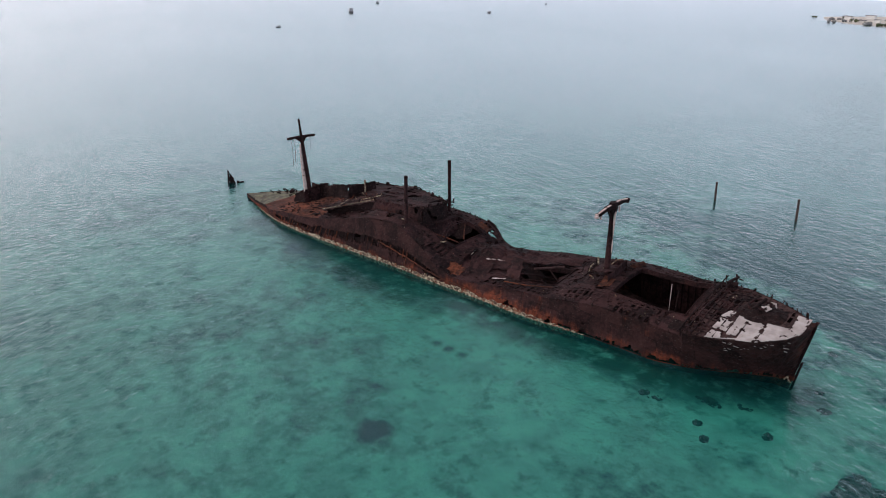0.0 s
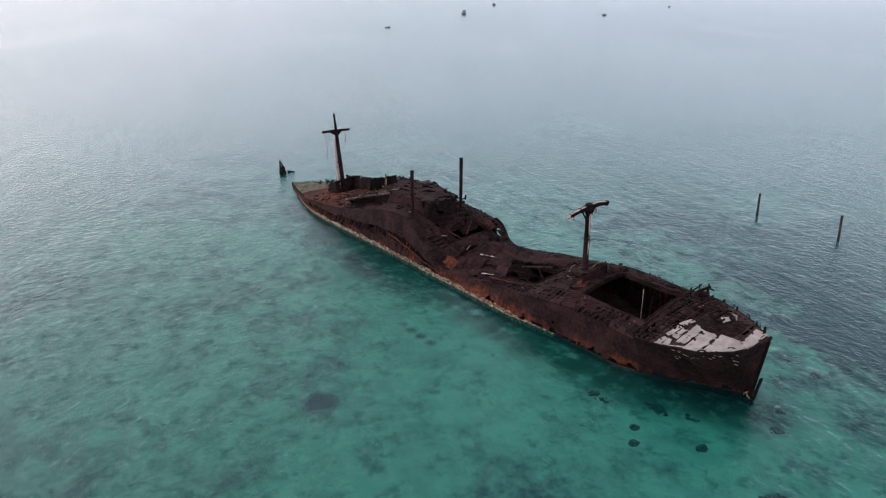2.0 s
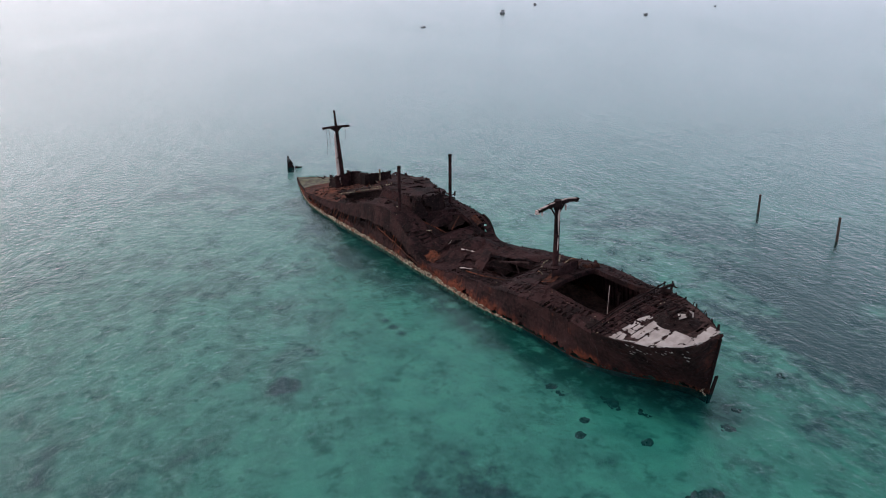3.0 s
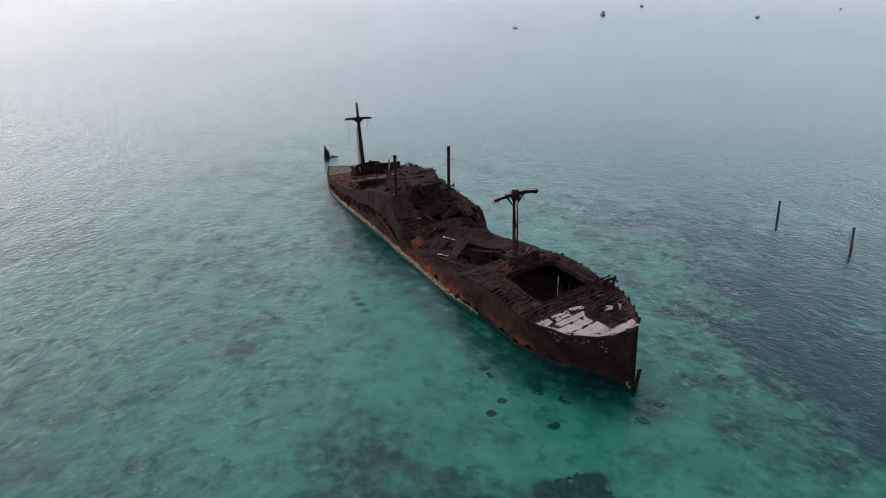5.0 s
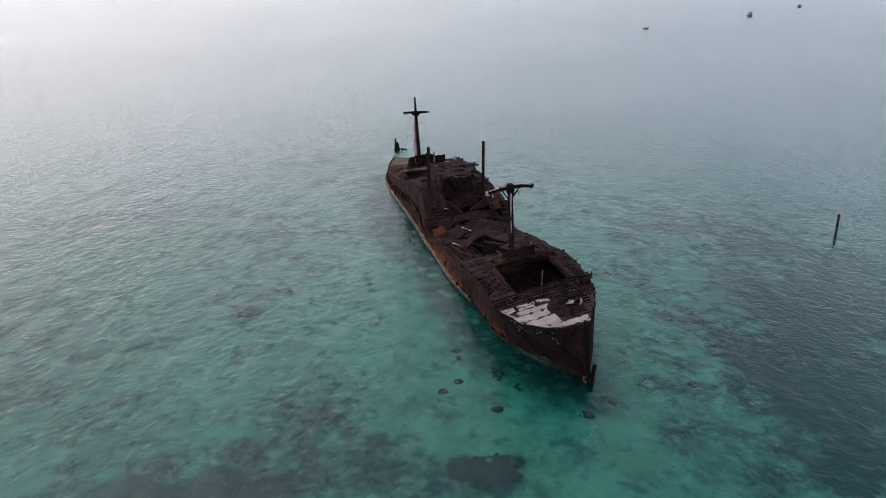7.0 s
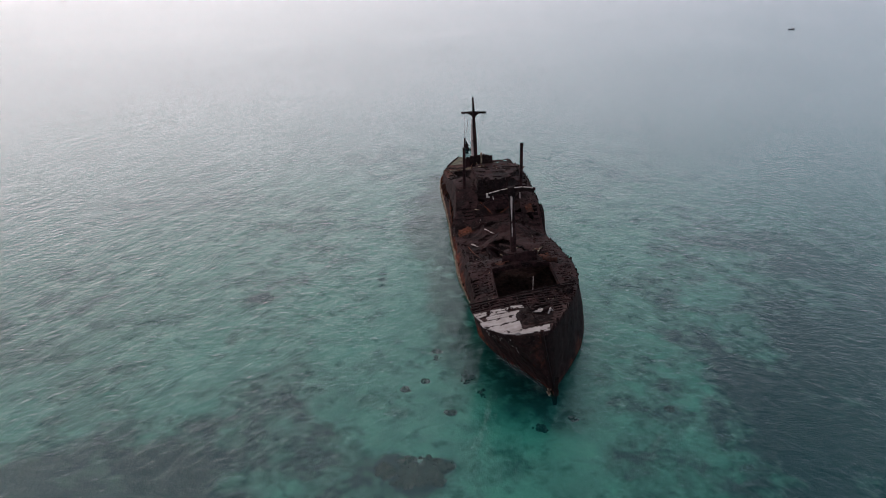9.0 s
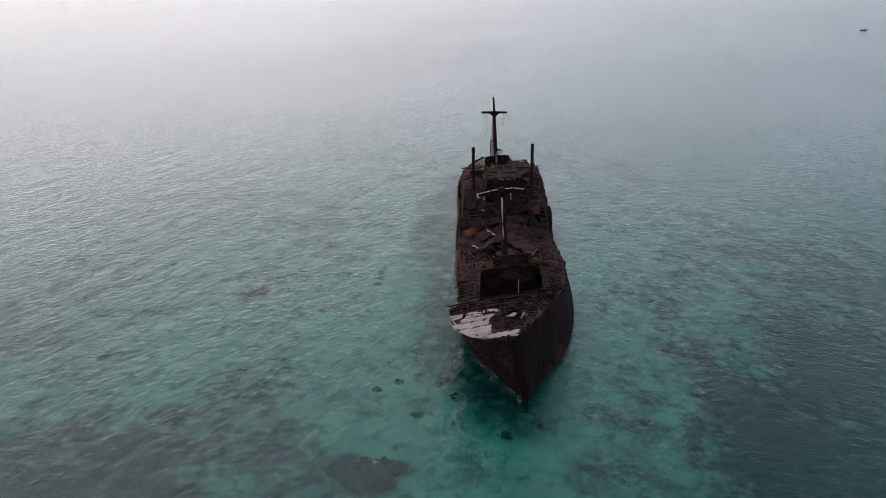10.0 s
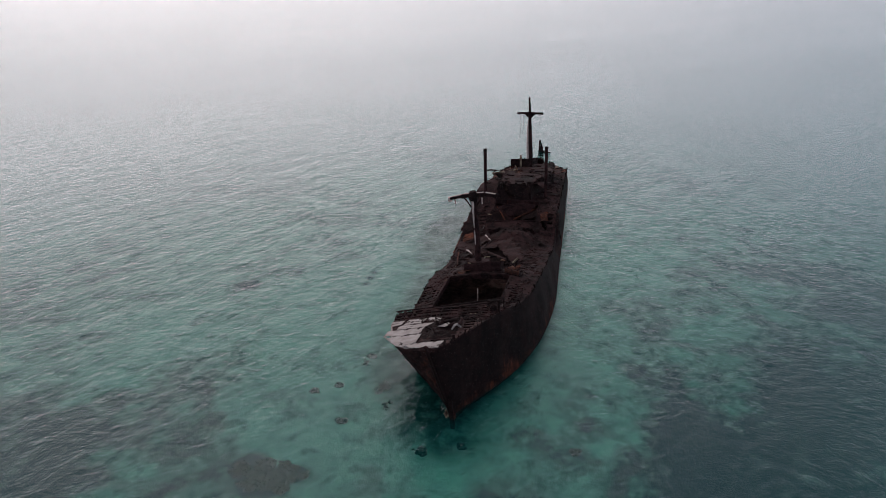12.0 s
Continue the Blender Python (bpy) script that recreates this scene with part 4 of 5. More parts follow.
def mast_house():
    house = wpart("winch_house_wall", plate([(-32.8, 64.6, 5.0), (-32.8, 68.9, 5.3), (-32.95, 68.8, 6.9), (-32.9, 64.7, 6.2)], rnd, 0.2, 0.5, 0.1), RUST_DECK, "broken plate wall beside the foremast", thick=0.06)
    wpart("side_wall", plate([(-35.8, 68.9, 5.0), (-32.8, 68.9, 5.2), (-32.95, 68.8, 6.9), (-35.4, 68.9, 6.0)], rnd, 0.25, 0.5, 0.1), RUST_DECK, parent=house, thick=0.06)
    wpart("roof_scrap", plate([(-35.2, 65.2, 6.2), (-33.2, 65.0, 6.4), (-33.1, 67.6, 6.6), (-35.4, 67.2, 6.1)], rnd, 0.4, 0.4, 0.2, 0.2), RUST_DECK, parent=house, thick=0.05)
    for k in range(22):
        p = Vector((rnd.uniform(-37.6, -34.2), rnd.uniform(64.5, 70.0), 0))
        p.z = deck_z(p.x, p.y) + rnd.uniform(0, 0.7)
        q = p + Vector((rnd.uniform(-1.3, 1.3), rnd.uniform(-1.3, 1.3), rnd.uniform(-0.3, 0.8)))
        wpart("bent_pipe", tube([p, (p + q) / 2 + Vector((0, 0, rnd.uniform(0, 0.4))), q], rnd.uniform(0.05, 0.11), 6), RUST_DARK if k % 4 else CRUST, parent=house)


mast_house()
drum = wpart("cargo_winch", tube([(-32.35, 69.5, 5.95), (-31.95, 71.0, 6.0)], [0.3, 0.3], 12), RUST_RED, "orange-rusted cargo winch drum")
for y, z in ((69.5, 5.95), (70.25, 5.97), (71.0, 6.0)):
    wpart("flange", tube([(-32.35 + (y - 69.5) * 0.27, y - 0.06, z), (-32.35 + (y - 69.5) * 0.27, y + 0.06, z)], 0.42, 12), RUST_RED, parent=drum)
wpart("winch_bed", bars(((-32.6, 69.2, 5.7), (-31.9, 71.3, 5.7), 0.9, 0.5)), RUST_DARK, parent=drum)
wpart("fallen_pipe", tube([(-43.6, 65.6, 3.5), (-40.9, 68.3, 3.75)], 0.17, 8), RUST_PALE, "pale pipe lying across a hatch")
wpart("torn_plate", plate([(-46.3, 63.4, 2.3), (-44.0, 63.2, 2.5), (-45.2, 65.5, 4.4), (-47.0, 66.0, 4.1)], rnd, 0.4, 0.4, 0.3), RUST_DECK, "torn plate leaning over the hatch", thick=0.05)
wpart("torn_plate", plate([(-46.5, 66.3, 3.3), (-39.0, 69.3, 4.2), (-39.5, 70.6, 4.6), (-46.8, 69.0, 4.1)], rnd, 0.3, 0.5, 0.4), RUST_DECK, "long folded plate beside the hatch", thick=0.05)
wpart("fallen_bar", tube([(-45.0, 61.4, 2.65), (-42.0, 61.9, 2.95), (-38.8, 62.6, 3.5)], 0.08, 6), RUST_RED, "bent bar along the deck")


# ---- broken middle ----
for corners, mat, label in (
        (((-53.6, 62.9, 1.6), (-53.9, 70.6, 2.2), (-53.4, 70.0, 3.6), (-53.2, 63.6, 3.2)), RUST_DECK, "ragged bulkhead top at the break"),
        (((-52.5, 62.0, 1.5), (-48.6, 62.4, 1.6), (-49.0, 64.8, 3.0), (-52.2, 64.2, 3.4)), RUST_DECK, "crumpled plate over the break"),
        (((-49.5, 63.8, 2.3), (-46.6, 64.6, 2.7), (-46.9, 68.5, 3.5), (-50.0, 67.8, 3.9)), RUST_DECK, "buckled plate beside the break"),
        (((-55.0, 60.6, 1.6), (-51.6, 60.4, 1.3), (-51.8, 62.6, 2.0), (-54.6, 62.8, 2.6)), RUST_RED, "orange torn plate by the break")):
    wpart("torn_plate", plate(corners, rnd, 0.35, 0.45, 0.4, 0.12), mat, label, thick=0.05)
for p, q, w in (((-50.0, 63.9, 3.4), (-48.0, 65.1, 3.4), 0.14), ((-47.3, 61.9, 2.1), (-46.0, 62.8, 2.3), 0.2), ((-52.0, 63.3, 3.6), (-51.7, 63.5, 4.2), 0.12)):
    wpart("pale_scrap", plate([p, q, Vector(q) + Vector((0.1, w * 1.1, 0.05)), Vector(p) + Vector((-0.1, w * 1.1, 0.06))], rnd, 0.25, 0.25, 0.2), PAINT, "pale strip of scrap")
for k in range(10):
    x = -53.5 + k * 0.55
    wpart("hull_frame", bars(((x, 60.2, 0.3), (x + 0.1, 61.6 + 0.3 * rnd.random(), 1.5 + 0.4 * rnd.random()), 0.1, 0.2)), RUST_RED)
wpart("bent_frame", tube([(-57.6, 73.15, 4.55), (-56.4, 73.25, 4.0), (-55.4, 73.3, 2.9), (-54.6, 73.3, 1.5), (-54.2, 73.3, 1.2)], [0.3, 0.32, 0.3, 0.26, 0.2], 6), RUST_DARK, "bent hull frame standing at the break")


# ---- aft house ----
house = wpart("house_front", plate([(-61.5, 63.6, 4.9), (-61.4, 68.6, 5.0), (-61.3, 68.4, 7.6), (-61.6, 63.9, 7.5)], rnd, 0.2, 0.35, 0.2, 0.2), RUST_DARK, "dark front wall of a deckhouse", thick=0.08)
for name, corners, holes, mat in (
        ("house_side", ((-71.5, 62.6, 5.0), (-61.5, 63.7, 4.9), (-61.6, 63.9, 7.5), (-71.2, 63.4, 6.8)), 0.18, RUST_DECK),
        ("house_side", ((-61.4, 68.6, 4.9), (-70.0, 71.3, 5.1), (-69.6, 71.2, 7.1), (-61.3, 68.4, 7.6)), 0.05, RUST_DARK),
        ("house_roof", ((-71.2, 63.4, 6.8), (-61.6, 63.9, 7.5), (-61.3, 68.4, 7.6), (-69.6, 71.2, 7.15)), 0.28, RUST_DECK),
        ("aft_roof", ((-79.0, 65.8, 6.0), (-71.2, 63.5, 6.8), (-69.6, 71.2, 7.1), (-79.5, 70.6, 6.3)), 0.3, RUST_DECK),
        ("aft_wall", ((-88.5, 66.7, 2.6), (-75.6, 66.4, 5.0), (-75.6, 66.9, 7.7), (-88.6, 66.9, 4.6)), 0.03, RUST_DARK),
        ("aft_wall", ((-79.5, 70.6, 5.0), (-70.0, 71.3, 5.1), (-69.6, 71.2, 7.1), (-79.5, 70.6, 6.3)), 0.1, RUST_DARK)):
    wpart(name, plate(corners, rnd, 0.3, 0.5, 0.25, holes), mat, parent=house, thick=0.06)
wpart("cross_wall", plate([(-77.4, 63.5, 5.6), (-76.0, 67.2, 6.2), (-76.1, 67.2, 7.75), (-77.3, 63.4, 7.35)], rnd, 0.3, 0.45, 0.15), RUST_DARK, parent=house, thick=0.06)
wpart("white_post", bars(((-75.6, 65.35, 6.6), (-75.5, 65.3, 8.55), 0.26, 0.2)), CRUST, "pale broken post", parent=house)
wpart("wall_stub", plate([(-75.9, 66.0, 6.6), (-75.3, 67.4, 6.8), (-75.4, 67.3, 8.1), (-75.8, 66.4, 7.7)], rnd, 0.3, 0.4, 0.1), RUST_DARK, parent=house, thick=0.08)
slab = wpart("fallen_roof", plate([(-79.2, 59.9, 4.1), (-71.0, 63.6, 6.7), (-72.0, 66.0, 6.9), (-79.6, 63.2, 4.9)], rnd, 0.3, 0.5, 0.2, 0.05), RUST_PALE, "pale-edged slab of roof slumped aslant", thick=0.10)
wpart("pale_edge", tube([(-79.3, 59.85, 4.2), (-76.0, 61.2, 5.25), (-71.0, 63.5, 6.85)], 0.10, 5), CRUST, "pale torn edge", parent=slab)
wpart("pale_edge", tube([(-78.2, 61.9, 4.75), (-74.5, 63.3, 6.0), (-71.6, 65.0, 7.0)], 0.09, 5), CRUST, parent=slab)
wpart("support_wall", plate([(-80.0, 61.6, 2.9), (-71.5, 63.4, 4.9), (-71.2, 63.8, 6.5), (-79.0, 60.6, 4.1)], rnd, 0.2, 0.5, 0.2), RUST_DARK, parent=slab, thick=0.06)
for k in range(16):
    u = k / 15
    p = Vector((-78.6, 62.6, 4.8)).lerp(Vector((-71.8, 65.6, 6.9)), u) + Vector((rnd.uniform(-0.4, 0.4), rnd.uniform(-0.6, 0.6), 0))
    wpart("bent_bar", bars((p, p + Vector((rnd.uniform(-0.6, 0.6), rnd.uniform(-0.5, 0.5), rnd.uniform(0.2, 0.9))), 0.07)), CRUST if k % 3 == 0 else RUST_RED, parent=slab)
for k in range(34):
    u = rnd.random()
    edge = rnd.choice((((-71.2, 63.4, 6.75), (-61.6, 63.9, 7.45)), ((-61.5, 64.0, 7.5), (-61.3, 68.4, 7.55)), ((-69.6, 71.2, 7.1), (-79.5, 70.6, 6.25)), ((-88.6, 66.9, 4.5), (-75.6, 66.9, 7.6)), ((-69.6, 71.2, 7.1), (-61.3, 68.4, 7.5))))
    p = Vector(edge[0]).lerp(Vector(edge[1]), u)
    w, h = rnd.uniform(0.2, 0.8), rnd.uniform(0.15, 0.6)
    q = p + (Vector(edge[1]) - Vector(edge[0])).normalized() * w
    lean = Vector((rnd.uniform(-0.3, 0.3), rnd.uniform(-0.3, 0.3), h))
    wpart("torn_stub", plate([p - Vector((0, 0, 0.2)), q - Vector((0, 0, 0.2)), q + lean * rnd.uniform(0.3, 1), p + lean], rnd, 0.3, 0.25, 0.1), RUST_PALE if k % 5 == 0 else RUST_DARK, parent=house, thick=0.04)
for corners, mat in ((((-78.2, 58.95, 4.85), (-73.2, 62.3, 6.35), (-73.6, 63.1, 6.45), (-78.6, 60.0, 4.95)), RUST_DARK), (((-74.2, 69.8, 6.95), (-74.2, 72.5, 6.7), (-71.2, 72.4, 6.9), (-71.0, 69.9, 7.1)), RUST_PALE),
                     (((-66.5, 68.8, 7.2), (-66.0, 71.2, 6.9), (-62.8, 70.6, 6.9), (-62.8, 68.3, 7.4)), RUST_DECK)):
    wpart("roof_scrap", plate(corners, rnd, 0.45, 0.4, 0.25, 0.1), mat, parent=house, thick=0.06)
wpart("leaning_bar", bars(((-67.9, 62.4, 5.6), (-62.9, 61.6, 6.2), 0.14, 0.10)), CRUST, "pale bar leaning on the deck edge")
wpart("hatch_beam", tube([(-57.1, 63.4, 4.2), (-58.0, 65.2, 4.9), (-58.6, 67.4, 5.2), (-58.5, 69.8, 5.1)], 0.09, 6), RUST_DECK, "bowed beam across the open hatch")
wpart("hatch_beam", tube([(-57.6, 63.4, 4.3), (-58.5, 65.2, 5.05), (-59.1, 67.4, 5.3), (-59.0, 69.8, 5.15)], 0.08, 6), RUST_DECK)
wpart("pale_scrap", bars(((-57.4, 63.1, 4.0), (-56.8, 63.6, 4.1), 0.3, 0.08)), CRUST)
for y0, y1, x, z in ((70.0, 71.8, -63.6, 5.9), (66.2, 67.6, -62.6, 7.7), (64.4, 65.4, -67.5, 7.2), (68.4, 71.0, -69.8, 7.4)):
    wpart("roof_beam", bars(((x, y0, z), (x + 0.3, y1, z + 0.1), 0.18, 0.16)), RUST_DARK)

# ---- stern ----
stern_house = wpart("stern_house", plate([(-91.6, 63.3, 2.0), (-88.6, 63.6, 2.2), (-88.8, 63.7, 4.2), (-91.4, 63.5, 3.3)], rnd, 0.25, 0.4, 0.15), RUST_DARK, "broken mast house walls at the stern", thick=0.06)
for corners in (((-88.6, 63.2, 2.2), (-88.3, 68.0, 2.6), (-88.5, 67.9, 5.15), (-88.8, 63.3, 4.5)), ((-91.6, 63.3, 2.0), (-91.8, 67.2, 2.2), (-91.6, 67.0, 3.9), (-91.4, 63.5, 3.3)), ((-91.8, 67.2, 2.2), (-88.3, 67.3, 2.6), (-88.6, 67.1, 4.6), (-91.6, 67.0, 4.4))):
    wpart("wall", plate(corners, rnd, 0.4, 0.4, 0.25, 0.2), RUST_DECK, parent=stern_house, thick=0.06)
wpart("door_frame", bars(((-88.2, 66.2, 2.6), (-88.2, 66.2, 5.0), 0.14), ((-88.0, 67.8, 2.6), (-88.1, 67.7, 5.0), 0.14), ((-88.2, 66.1, 4.95), (-88.1, 67.9, 4.95), 0.16), ((-88.1, 67.8, 4.9), (-86.8, 68.6, 3.4), 0.12)), RUST_DARK, parent=stern_house)
for k in range(30):
    p = on_deck(rnd.uniform(-103, -92), rnd.uniform(65.6, 69.0), 0.02)
    wpart("stern_scrap", bars((p, p + Vector((rnd.uniform(-1, 1), rnd.uniform(-0.6, 0.6), rnd.uniform(0.1, 0.7))), 0.12, 0.1)), RUST_DARK)


for k in range(9):
    x, y = rnd.uniform(-101.5, -95.5), rnd.uniform(67.2, 69.2)
    y = min(y, port(x)[1] - 0.4)
    p = on_deck(x, y, 0.0)
    a, b = Vector((rnd.uniform(0.5, 1.1), rnd.uniform(-0.4, 0.4), rnd.uniform(0.1, 0.5))), Vector((rnd.uniform(-0.4, 0.4), rnd.uniform(0.4, 0.8), rnd.uniform(0.1, 0.6)))
    wpart("stern_plate", plate([p, p + a, p + a + b, p + b], rnd, 0.4, 0.3, 0.2), RUST_DARK, thick=0.05)


# ---- torn strake, and lifted patches of plating ----
pts = []
for k in range(34):
    x = -66 + k * 0.5
    z = float(np.interp(x, (-66, -64.3, -60.6, -57.2, -52.8, -49), (2.7, 2.5, 1.9, 1.3, 0.75, 0.7))) + 0.1 * noise.noise(Vector((x, 0, 0)))
    wl, ye, ze = starboard(x)
    pts.append((x, wl + (ye - wl) * min(1, z / ze) - 0.16, z))
wpart("torn_strake", tube(pts, 0.10, 5), RUST_RED, "torn strake curling off the hull side")
for k in range(46):
    x = -89.5 + k * 0.76 + rnd.uniform(-0.15, 0.15)
    wl, ye, ze = starboard(x)
    if rnd.random() < 0.25:
        continue
    v = rnd.uniform(0.5, 0.62)
    p, q = Vector((x, wl + 0.12, 0.25)), Vector((x + rnd.uniform(-0.15, 0.15), wl + (ye - wl) * v + 0.14, ze * v))
    wpart("bare_frame", bars((p, (p + q) / 2 + Vector((0, rnd.uniform(-0.06, 0.1), 0)), 0.09, 0.2), ((p + q) / 2, q, 0.09, 0.16)), RUST_RED if k % 3 else RUST_DARK)
# fallen plates inside the open hatches
for corners, mat in (
        (((-60.5, 63.4, 4.6), (-56.0, 63.5, 3.9), (-56.6, 66.2, 2.6), (-60.0, 66.8, 2.9)), RUST_DECK), (((-60.4, 70.3, 4.7), (-57.6, 70.3, 4.4), (-57.9, 68.0, 2.8), (-60.2, 67.6, 3.0)), RUST_DARK),
        (((-60.6, 64.5, 4.9), (-60.6, 69.5, 5.1), (-59.4, 69.0, 3.4), (-59.5, 64.8, 3.2)), RUST_DECK), (((-45.1, 63.9, 2.6), (-40.4, 63.9, 3.0), (-41.0, 65.6, 1.6), (-44.6, 65.9, 1.3)), RUST_DECK),
        (((-45.2, 65.2, 2.9), (-45.2, 68.3, 3.3), (-43.2, 68.0, 1.8), (-43.4, 65.6, 1.5)), RUST_DARK), (((-39.3, 64.2, 3.0), (-39.3, 68.2, 3.6), (-40.9, 67.6, 2.3), (-40.8, 64.8, 2.0)), RUST_DECK)):
    wpart("fallen_plate", plate(corners, rnd, 0.35, 0.45, 0.35, 0.1), mat, "rusted plate fallen into the open hatch", thick=0.05)
for x0, y0, x1, y1, z in ((-59.8, 64.0, -56.4, 65.8, 4.1), (-58.9, 69.7, -56.6, 66.9, 4.3), (-44.6, 64.2, -41.6, 67.9, 2.7), (-43.8, 68.2, -40.2, 66.4, 3.0)):
    wpart("fallen_beam", tube([(x0, y0, z + 0.3), ((x0 + x1) / 2, (y0 + y1) / 2, z - 0.1), (x1, y1, z - 0.7)], 0.10, 6), RUST_RED if x0 < -50 else RUST_DECK, "bent beam fallen across the hatch")
for k in range(70):
    x = rnd.uniform(-90, -23)
    y = rnd.uniform(starboard(x)[1] + 0.6, port(x)[1] - 0.6)
    if any(a0 - 1 < x < a1 + 1 and b0 - 1 < y < b1 + 1 for a0, a1, b0, b1 in HATCHES) or (-76 < x < -61 and 63 < y < 71) or (x < -62 and y < 65):
        continue
    sx, sy, tilt = rnd.uniform(0.4, 1.1), rnd.uniform(0.35, 0.9), rnd.uniform(0.03, 0.3)
    corners = [on_deck(x - sx, y - sy, 0.05), on_deck(x + sx, y - sy * rnd.uniform(0.5, 1.2), 0.05), on_deck(x + sx * rnd.uniform(0.5, 1.1), y + sy, 0.05 + tilt), on_deck(x - sx, y + sy * rnd.uniform(0.4, 1.2), 0.05 + tilt)]
    wpart("loose_plate", plate(corners, rnd, 0.4, 0.35, 0.08), (RUST_DECK, RUST_DECK, RUST_DARK, RUST_DARK, RUST_RED)[k % 5], thick=0.03)


def stern_rim():
    grid = []
    for k in range(50):
        x = -105.4 + k * 0.22
        y, z = starboard(x)[1:]
        grid.append([Vector((x, y - 0.03, z - 0.2)), Vector((x, y - 0.05, z + 0.28 + 0.3 * noise.noise(Vector((x * 1.5, 0, 7)))))])
    return sheet(bmesh.new(), grid)


wpart("stern_bulwark", stern_rim(), RUST_DARK, "low ragged bulwark round the stern", thick=0.1)

# ---- loose scale and scrap on the decks ----
def debris(count, x0, x1, seed, size=1.0):
    r = random.Random(seed)
    bm = bmesh.new()
    for k in range(count):
        x = r.uniform(x0, x1)
        y = r.uniform(starboard(x)[1] + 0.3, port(x)[1] - 0.3)
        if any(a0 - 0.2 < x < a1 + 0.2 and b0 - 0.2 < y < b1 + 0.2 for a0, a1, b0, b1 in HATCHES):
            continue
        p = on_deck(x, y, 0.03)
        ang, s = r.uniform(0, math.tau), r.uniform(0.1, 0.45) * size
        d = Vector((math.cos(ang), math.sin(ang), r.uniform(-0.1, 0.4))) * s
        bar(bm, p - d, p + d, r.uniform(0.05, 0.35) * size, r.uniform(0.04, 0.16) * size, taper=r.uniform(0.3, 1))
    return bm


tagged(wpart("deck_scrap", debris(900, -49, -18.5, 11), RUST_DECK, "loose rusted scrap on the fore deck"), kind="stuff")
tagged(wpart("deck_scrap", debris(520, -92, -52, 12), RUST_DARK, "loose rusted scrap on the aft deck"), kind="stuff")

tagged(wpart("pale_chips", debris(110, -50, -20, 13, 0.35), CRUST, "pale chips of paint and shell on the fore deck"), kind="stuff")
tagged(wpart("pale_chips", debris(70, -90, -55, 14, 0.4), CRUST, "pale chips of paint and shell on the aft deck"), kind="stuff")
for k in range(9):
    p = Vector((-13.4 + rnd.uniform(-0.9, 0.5), 67.75 + rnd.uniform(-0.35, 0.3), rnd.uniform(0.0, 0.35)))
    q = p + Vector((rnd.uniform(-0.5, 0.5), rnd.uniform(-0.3, 0.3), rnd.uniform(0.1, 0.5)))
    wpart("stem_scrap", bars((p - Vector((0, 0, 0.3)), q, rnd.uniform(0.1, 0.3), 0.1)), CRUST if k % 3 else RUST_RED, "" if k else "crusted scrap at the foot of the stem")

# ---- remains round the wreck ----
post = tagged(empty("iron_post", (-13.0, 67.95, 0)), "leaning rusted iron post in the water under the bow", "post")
part("shaft", bars(((-0.1, 0, -1.8), (0.5, -0.1, 2.25), 0.36, 0.14)), RUST_DARK, post)
part("collar", bars(((0.02, 0, 0.1), (0.1, -0.02, 0.5), 0.5, 0.34)), RUST_RED, post)

remains = tagged(empty("stern_post", (-115.0, 64.6, 0)), "torn rudder post standing clear of the water astern", "wreckage")
part("post", bars(((-0.1, -0.3, -1.9), (0.0, -0.1, 2.5), 0.28, 0.3)), RUST_DARK, remains)
part("plate", plate([(-0.1, -0.25, -1.8), (0.6, 1.1, -1.8), (0.35, 0.65, 0.9), (0.0, 0.1, 1.9)], random.Random(3), 0.35, 0.5, 0.3), RUST_DARK, remains, thick=0.1)
part("low_bar", bars(((0.6, 0.7, -0.6), (0.9, 1.5, 0.30), 0.3, 0.25), ((0.8, 1.2, 0.0), (1.1, 2.4, 0.10), 0.22), ((0.9, 1.1, -0.5), (0.9, 1.1, 0.5), 0.16)), RUST_DARK, remains)


def reef(place, sx, sy, high, seed, label):
    """A clump of dark coral heads on the seabed, thinning out towards its ragged rim."""
    r = random.Random(seed)
    base = ground_z(*place)
    ob = tagged(empty("coral_rock", (*place, base)), label, "rock", "coral rocks")
    bm = bmesh.new()
    for k in range(max(9, int(sx * sy * 6))):
        ang, d = r.uniform(0, math.tau), r.random() ** 0.6
        d *= 0.85 + 0.9 * noise.noise(Vector((math.cos(ang) * 1.5, math.sin(ang) * 1.5, seed)))
        c = Vector((math.cos(ang) * d * sx / 2, math.sin(ang) * d * sy / 2, 0))
        size = (r.uniform(0.10, 0.50) if sx > 4 else r.uniform(0.12, 0.36)) * (1.3 - 0.85 * d)
        lump = bmesh.ops.create_icosphere(bm, subdivisions=3, radius=size)["verts"]
        flat = Vector((r.uniform(0.6, 1.6), r.uniform(0.6, 1.6), high * r.uniform(0.5, 1.3)))
        for v in lump:
            v.co *= 1 + 0.6 * noise.noise(v.co * (0.9 / size) + c * 3) + 0.35 * noise.noise(v.co * (2.2 / size) + c * 5)
            v.co = Vector((v.co.x * flat.x, v.co.y * flat.y, v.co.z * flat.z)) + c
    part("rock", bm, CORAL, ob, smooth=True)
    return ob


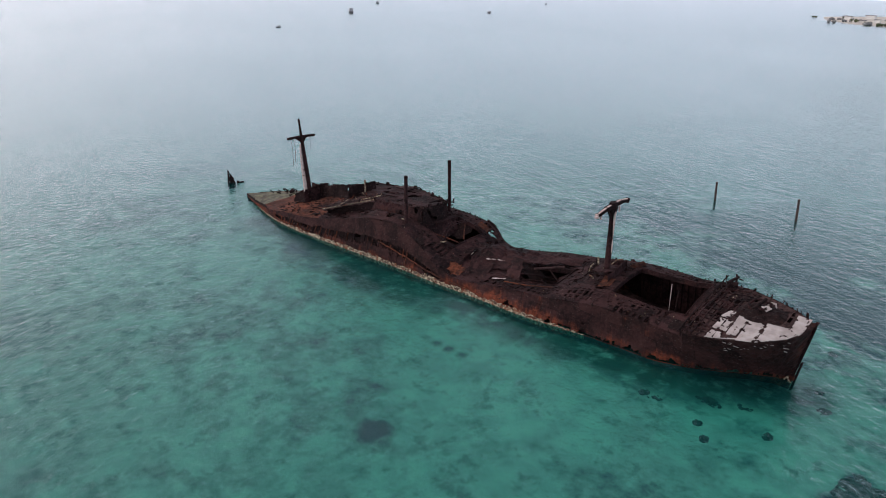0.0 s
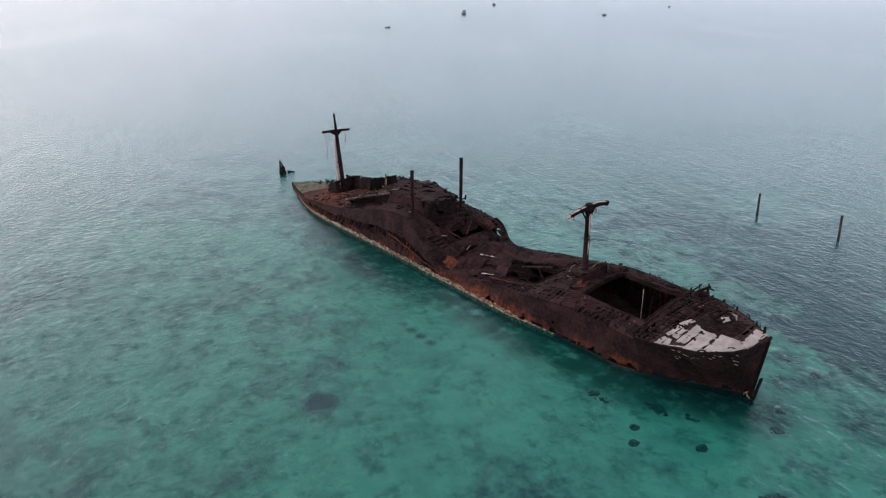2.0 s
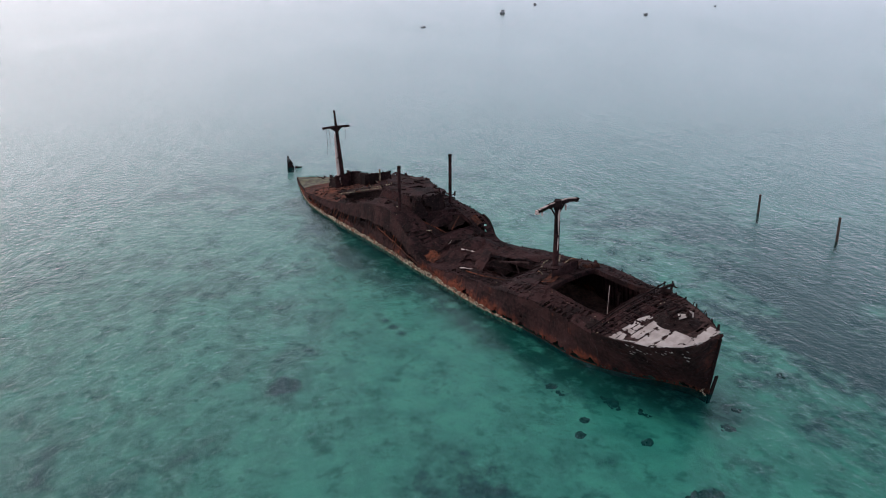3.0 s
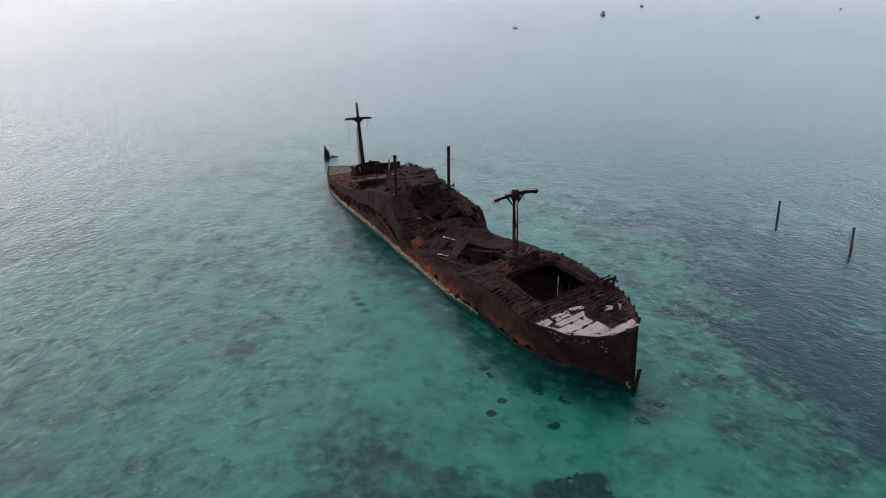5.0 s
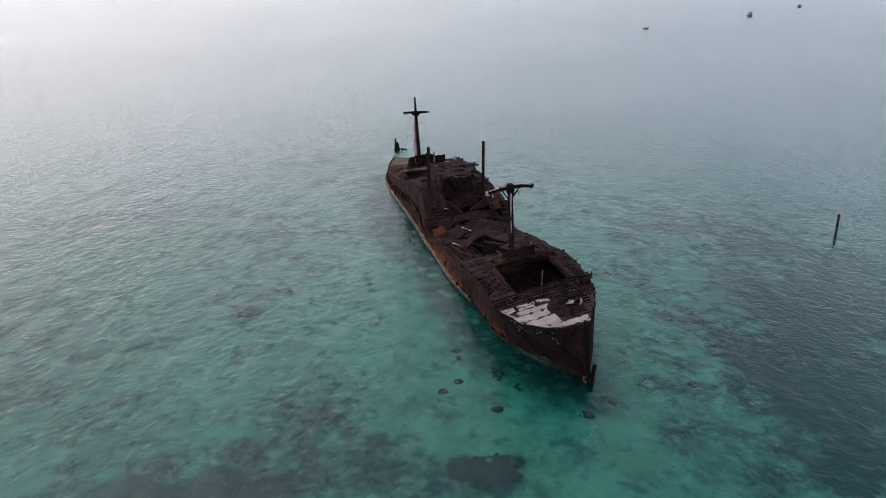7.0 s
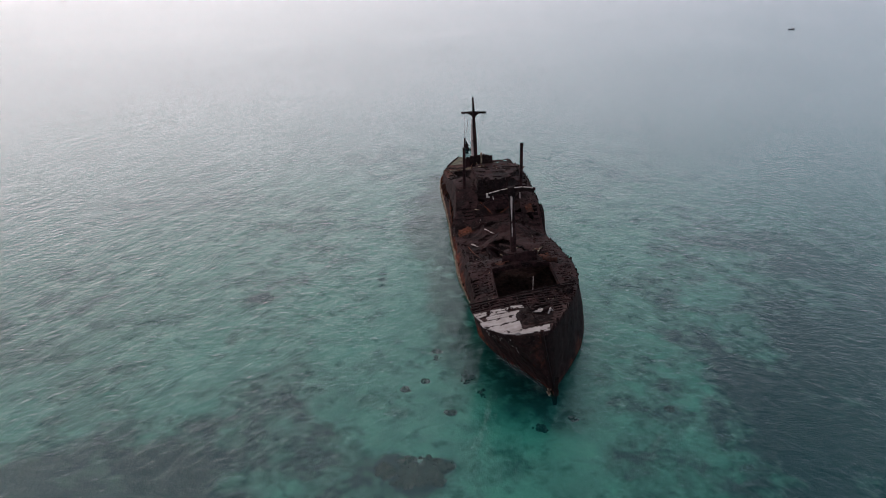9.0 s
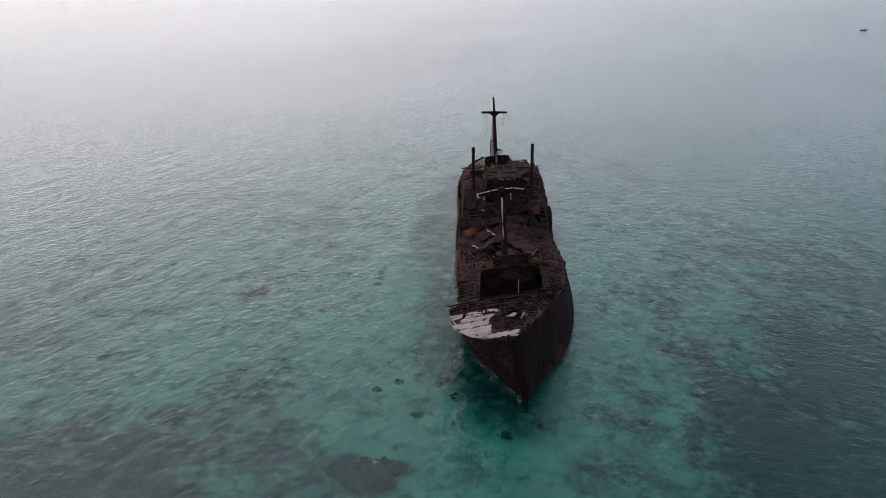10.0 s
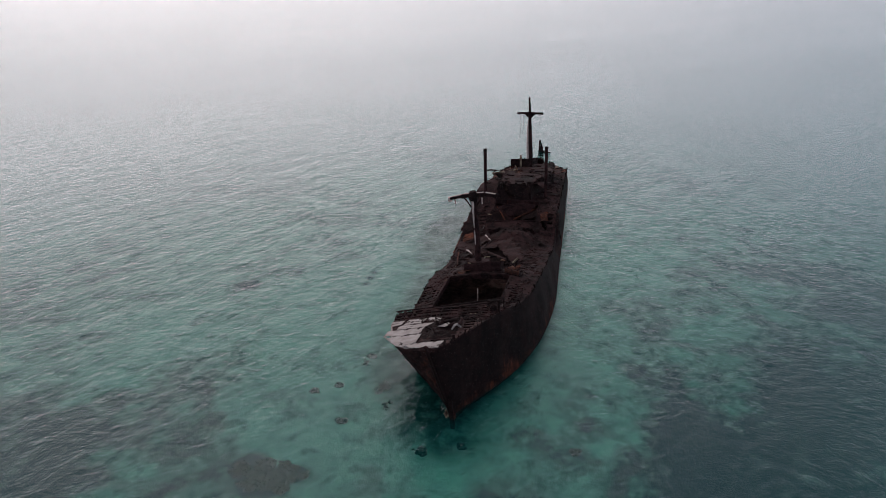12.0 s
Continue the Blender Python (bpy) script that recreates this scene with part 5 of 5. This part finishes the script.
SMALL = "small dark coral clump on pale sand under water"
for n, (x, y, sx, sy, high) in enumerate((
        (-3.4, 55.4, 4.6, 6.2, 1.0), (-3.9, 52.4, 2.4, 2.0, 0.8), (-22.9, 56.8, 3.0, 1.0, 0.7), (-17.9, 59.8, 3.2, 1.1, 0.7), (-14.9, 61.2, 1.5, 0.7, 0.6),
        (-17.2, 55.4, 0.8, 1.0, 0.7), (-15.8, 53.6, 0.8, 0.5, 0.7), (-11.7, 57.9, 1.3, 0.7, 0.7), (-9.2, 65.8, 1.3, 1.8, 0.7), (-10.6, 69.2, 0.8, 1.1, 0.6), (-11.9, 78.6, 1.1, 0.8, 0.5))):
    reef((x, y), sx, sy, high, 20 + n, "broad dark coral reef patch under water" if sx > 4 else SMALL)


# ---- far boats and island ----
def fishing_boat(place, long, yaw, cabin, label):
    ob = tagged(empty("fishing_boat", (*place, 0)), label, "boat", "anchored boats")
    ob.rotation_euler = (0, 0, radians(yaw))
    bm = bmesh.new()
    grid = []
    for i in range(13):
        u = i / 12 * 2 - 1
        half = 0.16 * long * max(0.03, 1 - abs(u) ** 2.6)
        top = 0.10 * long + 0.10 * long * max(0, u) ** 2 + 0.04 * long * max(0, -u) ** 3
        x = u * long / 2
        grid.append([(x, 0, -0.4), (x, -half * 0.7, 0.0), (x, -half, top), (x, -half * 0.9, top - 0.25), (x, 0, top - 0.3), (x, half * 0.9, top - 0.25), (x, half, top), (x, half * 0.7, 0.0), (x, 0, -0.4)])
    sheet(bm, [[Vector(p) for p in row] for row in grid])
    part("hull", bm, BOAT_HULL, ob)
    if cabin:
        h = cabin
        part("cabin", bars(((-long * 0.30, 0, long * 0.08 + h / 2), (-long * 0.05, 0, long * 0.08 + h / 2), long * 0.2, h)), BOAT_TOP, ob)
        part("roof", bars(((-long * 0.33, 0, long * 0.09 + h), (-long * 0.02, 0, long * 0.09 + h), long * 0.24, 0.2)), BOAT_HULL, ob)
    return ob


fishing_boat((-724, 593), 21, 147, 4.0, "dark anchored fishing boat seen end-on far off")
fishing_boat((-1038, 915), 19, 130, 3.0, "dark wooden fishing boat with a pale cabin far off")
fishing_boat((-647, 780), 15, 145, 1.6, "low dark fishing boat anchored far off")
fishing_boat((-916, 1295), 14, 140, 2.0, "small dark fishing boat near the horizon")
fishing_boat((-518, 345), 5.5, -85, 0.8, "small dark motorboat drawing a thin wake")
fishing_boat((-1450, -690), 9, 30, 1.5, "tiny dark boat near the horizon")


def wake():
    grid = []
    for k in range(90):
        y = 349 + k * 2.0
        w = (0.35 + 0.01 * k) * (0.6 + 0.8 * noise.noise(Vector((k * 0.2, 0, 0))))
        x = -518.5 - 0.0006 * (y - 349) ** 2
        grid.append([Vector((x - w, y, 0.03)), Vector((x + w, y, 0.03))])
    return sheet(bmesh.new(), grid, lambda m: noise.noise(Vector((m.y * 0.06, 1, 0))) > -0.12)


tagged(part("wake", wake(), FOAM), "thin broken white wake on the far water", "wake", kind="structure")


def island():
    outline = [(-349, 1241), (-318, 1130), (-288, 1058), (-240, 978), (-189, 932), (-60, 850), (120, 880), (220, 1150), (160, 1450), (-120, 1560), (-280, 1480), (-300, 1330)]
    cx, cy = -80, 1200
    land = []
    for k in range(8):
        f = 1.0 - k / 8
        land.append([Vector((cx + (x - cx) * f + (12 * noise.noise(Vector((i, k, 0)))), cy + (y - cy) * f, (-0.5, 1.4, 2.4, 3.2, 3.6, 4.0, 4.2, 4.4)[k] + noise.noise(Vector((i * 2, k, 4))) * 0.5)) for i, (x, y) in enumerate(outline + outline[:1])])
    ob = tagged(part("island", sheet(bmesh.new(), land), LAND), "low pale rocky island on the horizon", "island", kind="structure")
    r = random.Random(8)
    for k in range(26):
        f, i = r.uniform(0.7, 0.99), r.randrange(0, 5)
        x, y = (outline[i][n] + (outline[i + 1][n] - outline[i][n]) * r.random() for n in (0, 1))
        bm = bmesh.new()
        for c in range(5):
            lump = bmesh.ops.create_icosphere(bm, subdivisions=1, radius=r.uniform(1.0, 2.6))["verts"]
            shift = Vector((r.uniform(-5, 5), r.uniform(-3, 3), 0.6))
            for v in lump:
                v.co = v.co * (1 + 0.4 * noise.noise(v.co + shift)) + shift
        bmesh.ops.translate(bm, verts=bm.verts, vec=(cx + (x - cx) * f, cy + (y - cy) * f, 1.0 + 2.5 * (1 - f) / 0.3))
        kind = k % 3
        tagged(part(("shore_rock", "shrub", "shore_rock")[kind], bm, (ROCK, SCRUB, ROCK)[kind]), "grey rock on the shore of a far island" if kind != 1 else "dull green shrub on a far island", "rock" if kind != 1 else "shrub", "island rocks" if kind != 1 else "island shrubs")
    for x, y, w, h in ((-268, 1090, 9, 4), (-215, 1010, 7, 3.4), (-250, 1130, 12, 5)):
        hut = tagged(empty("hut", (x, y, 2.2)), "small whitewashed hut on a far island", "hut", "island huts")
        part("wall", bars(((0, 0, -0.5), (0, 0, h), w, w * 0.7)), WALL, hut)
        part("roof", bars(((0, 0, h), (0, 0, h + 0.5), w * 1.08, w * 0.78)), ROCK, hut)


island()
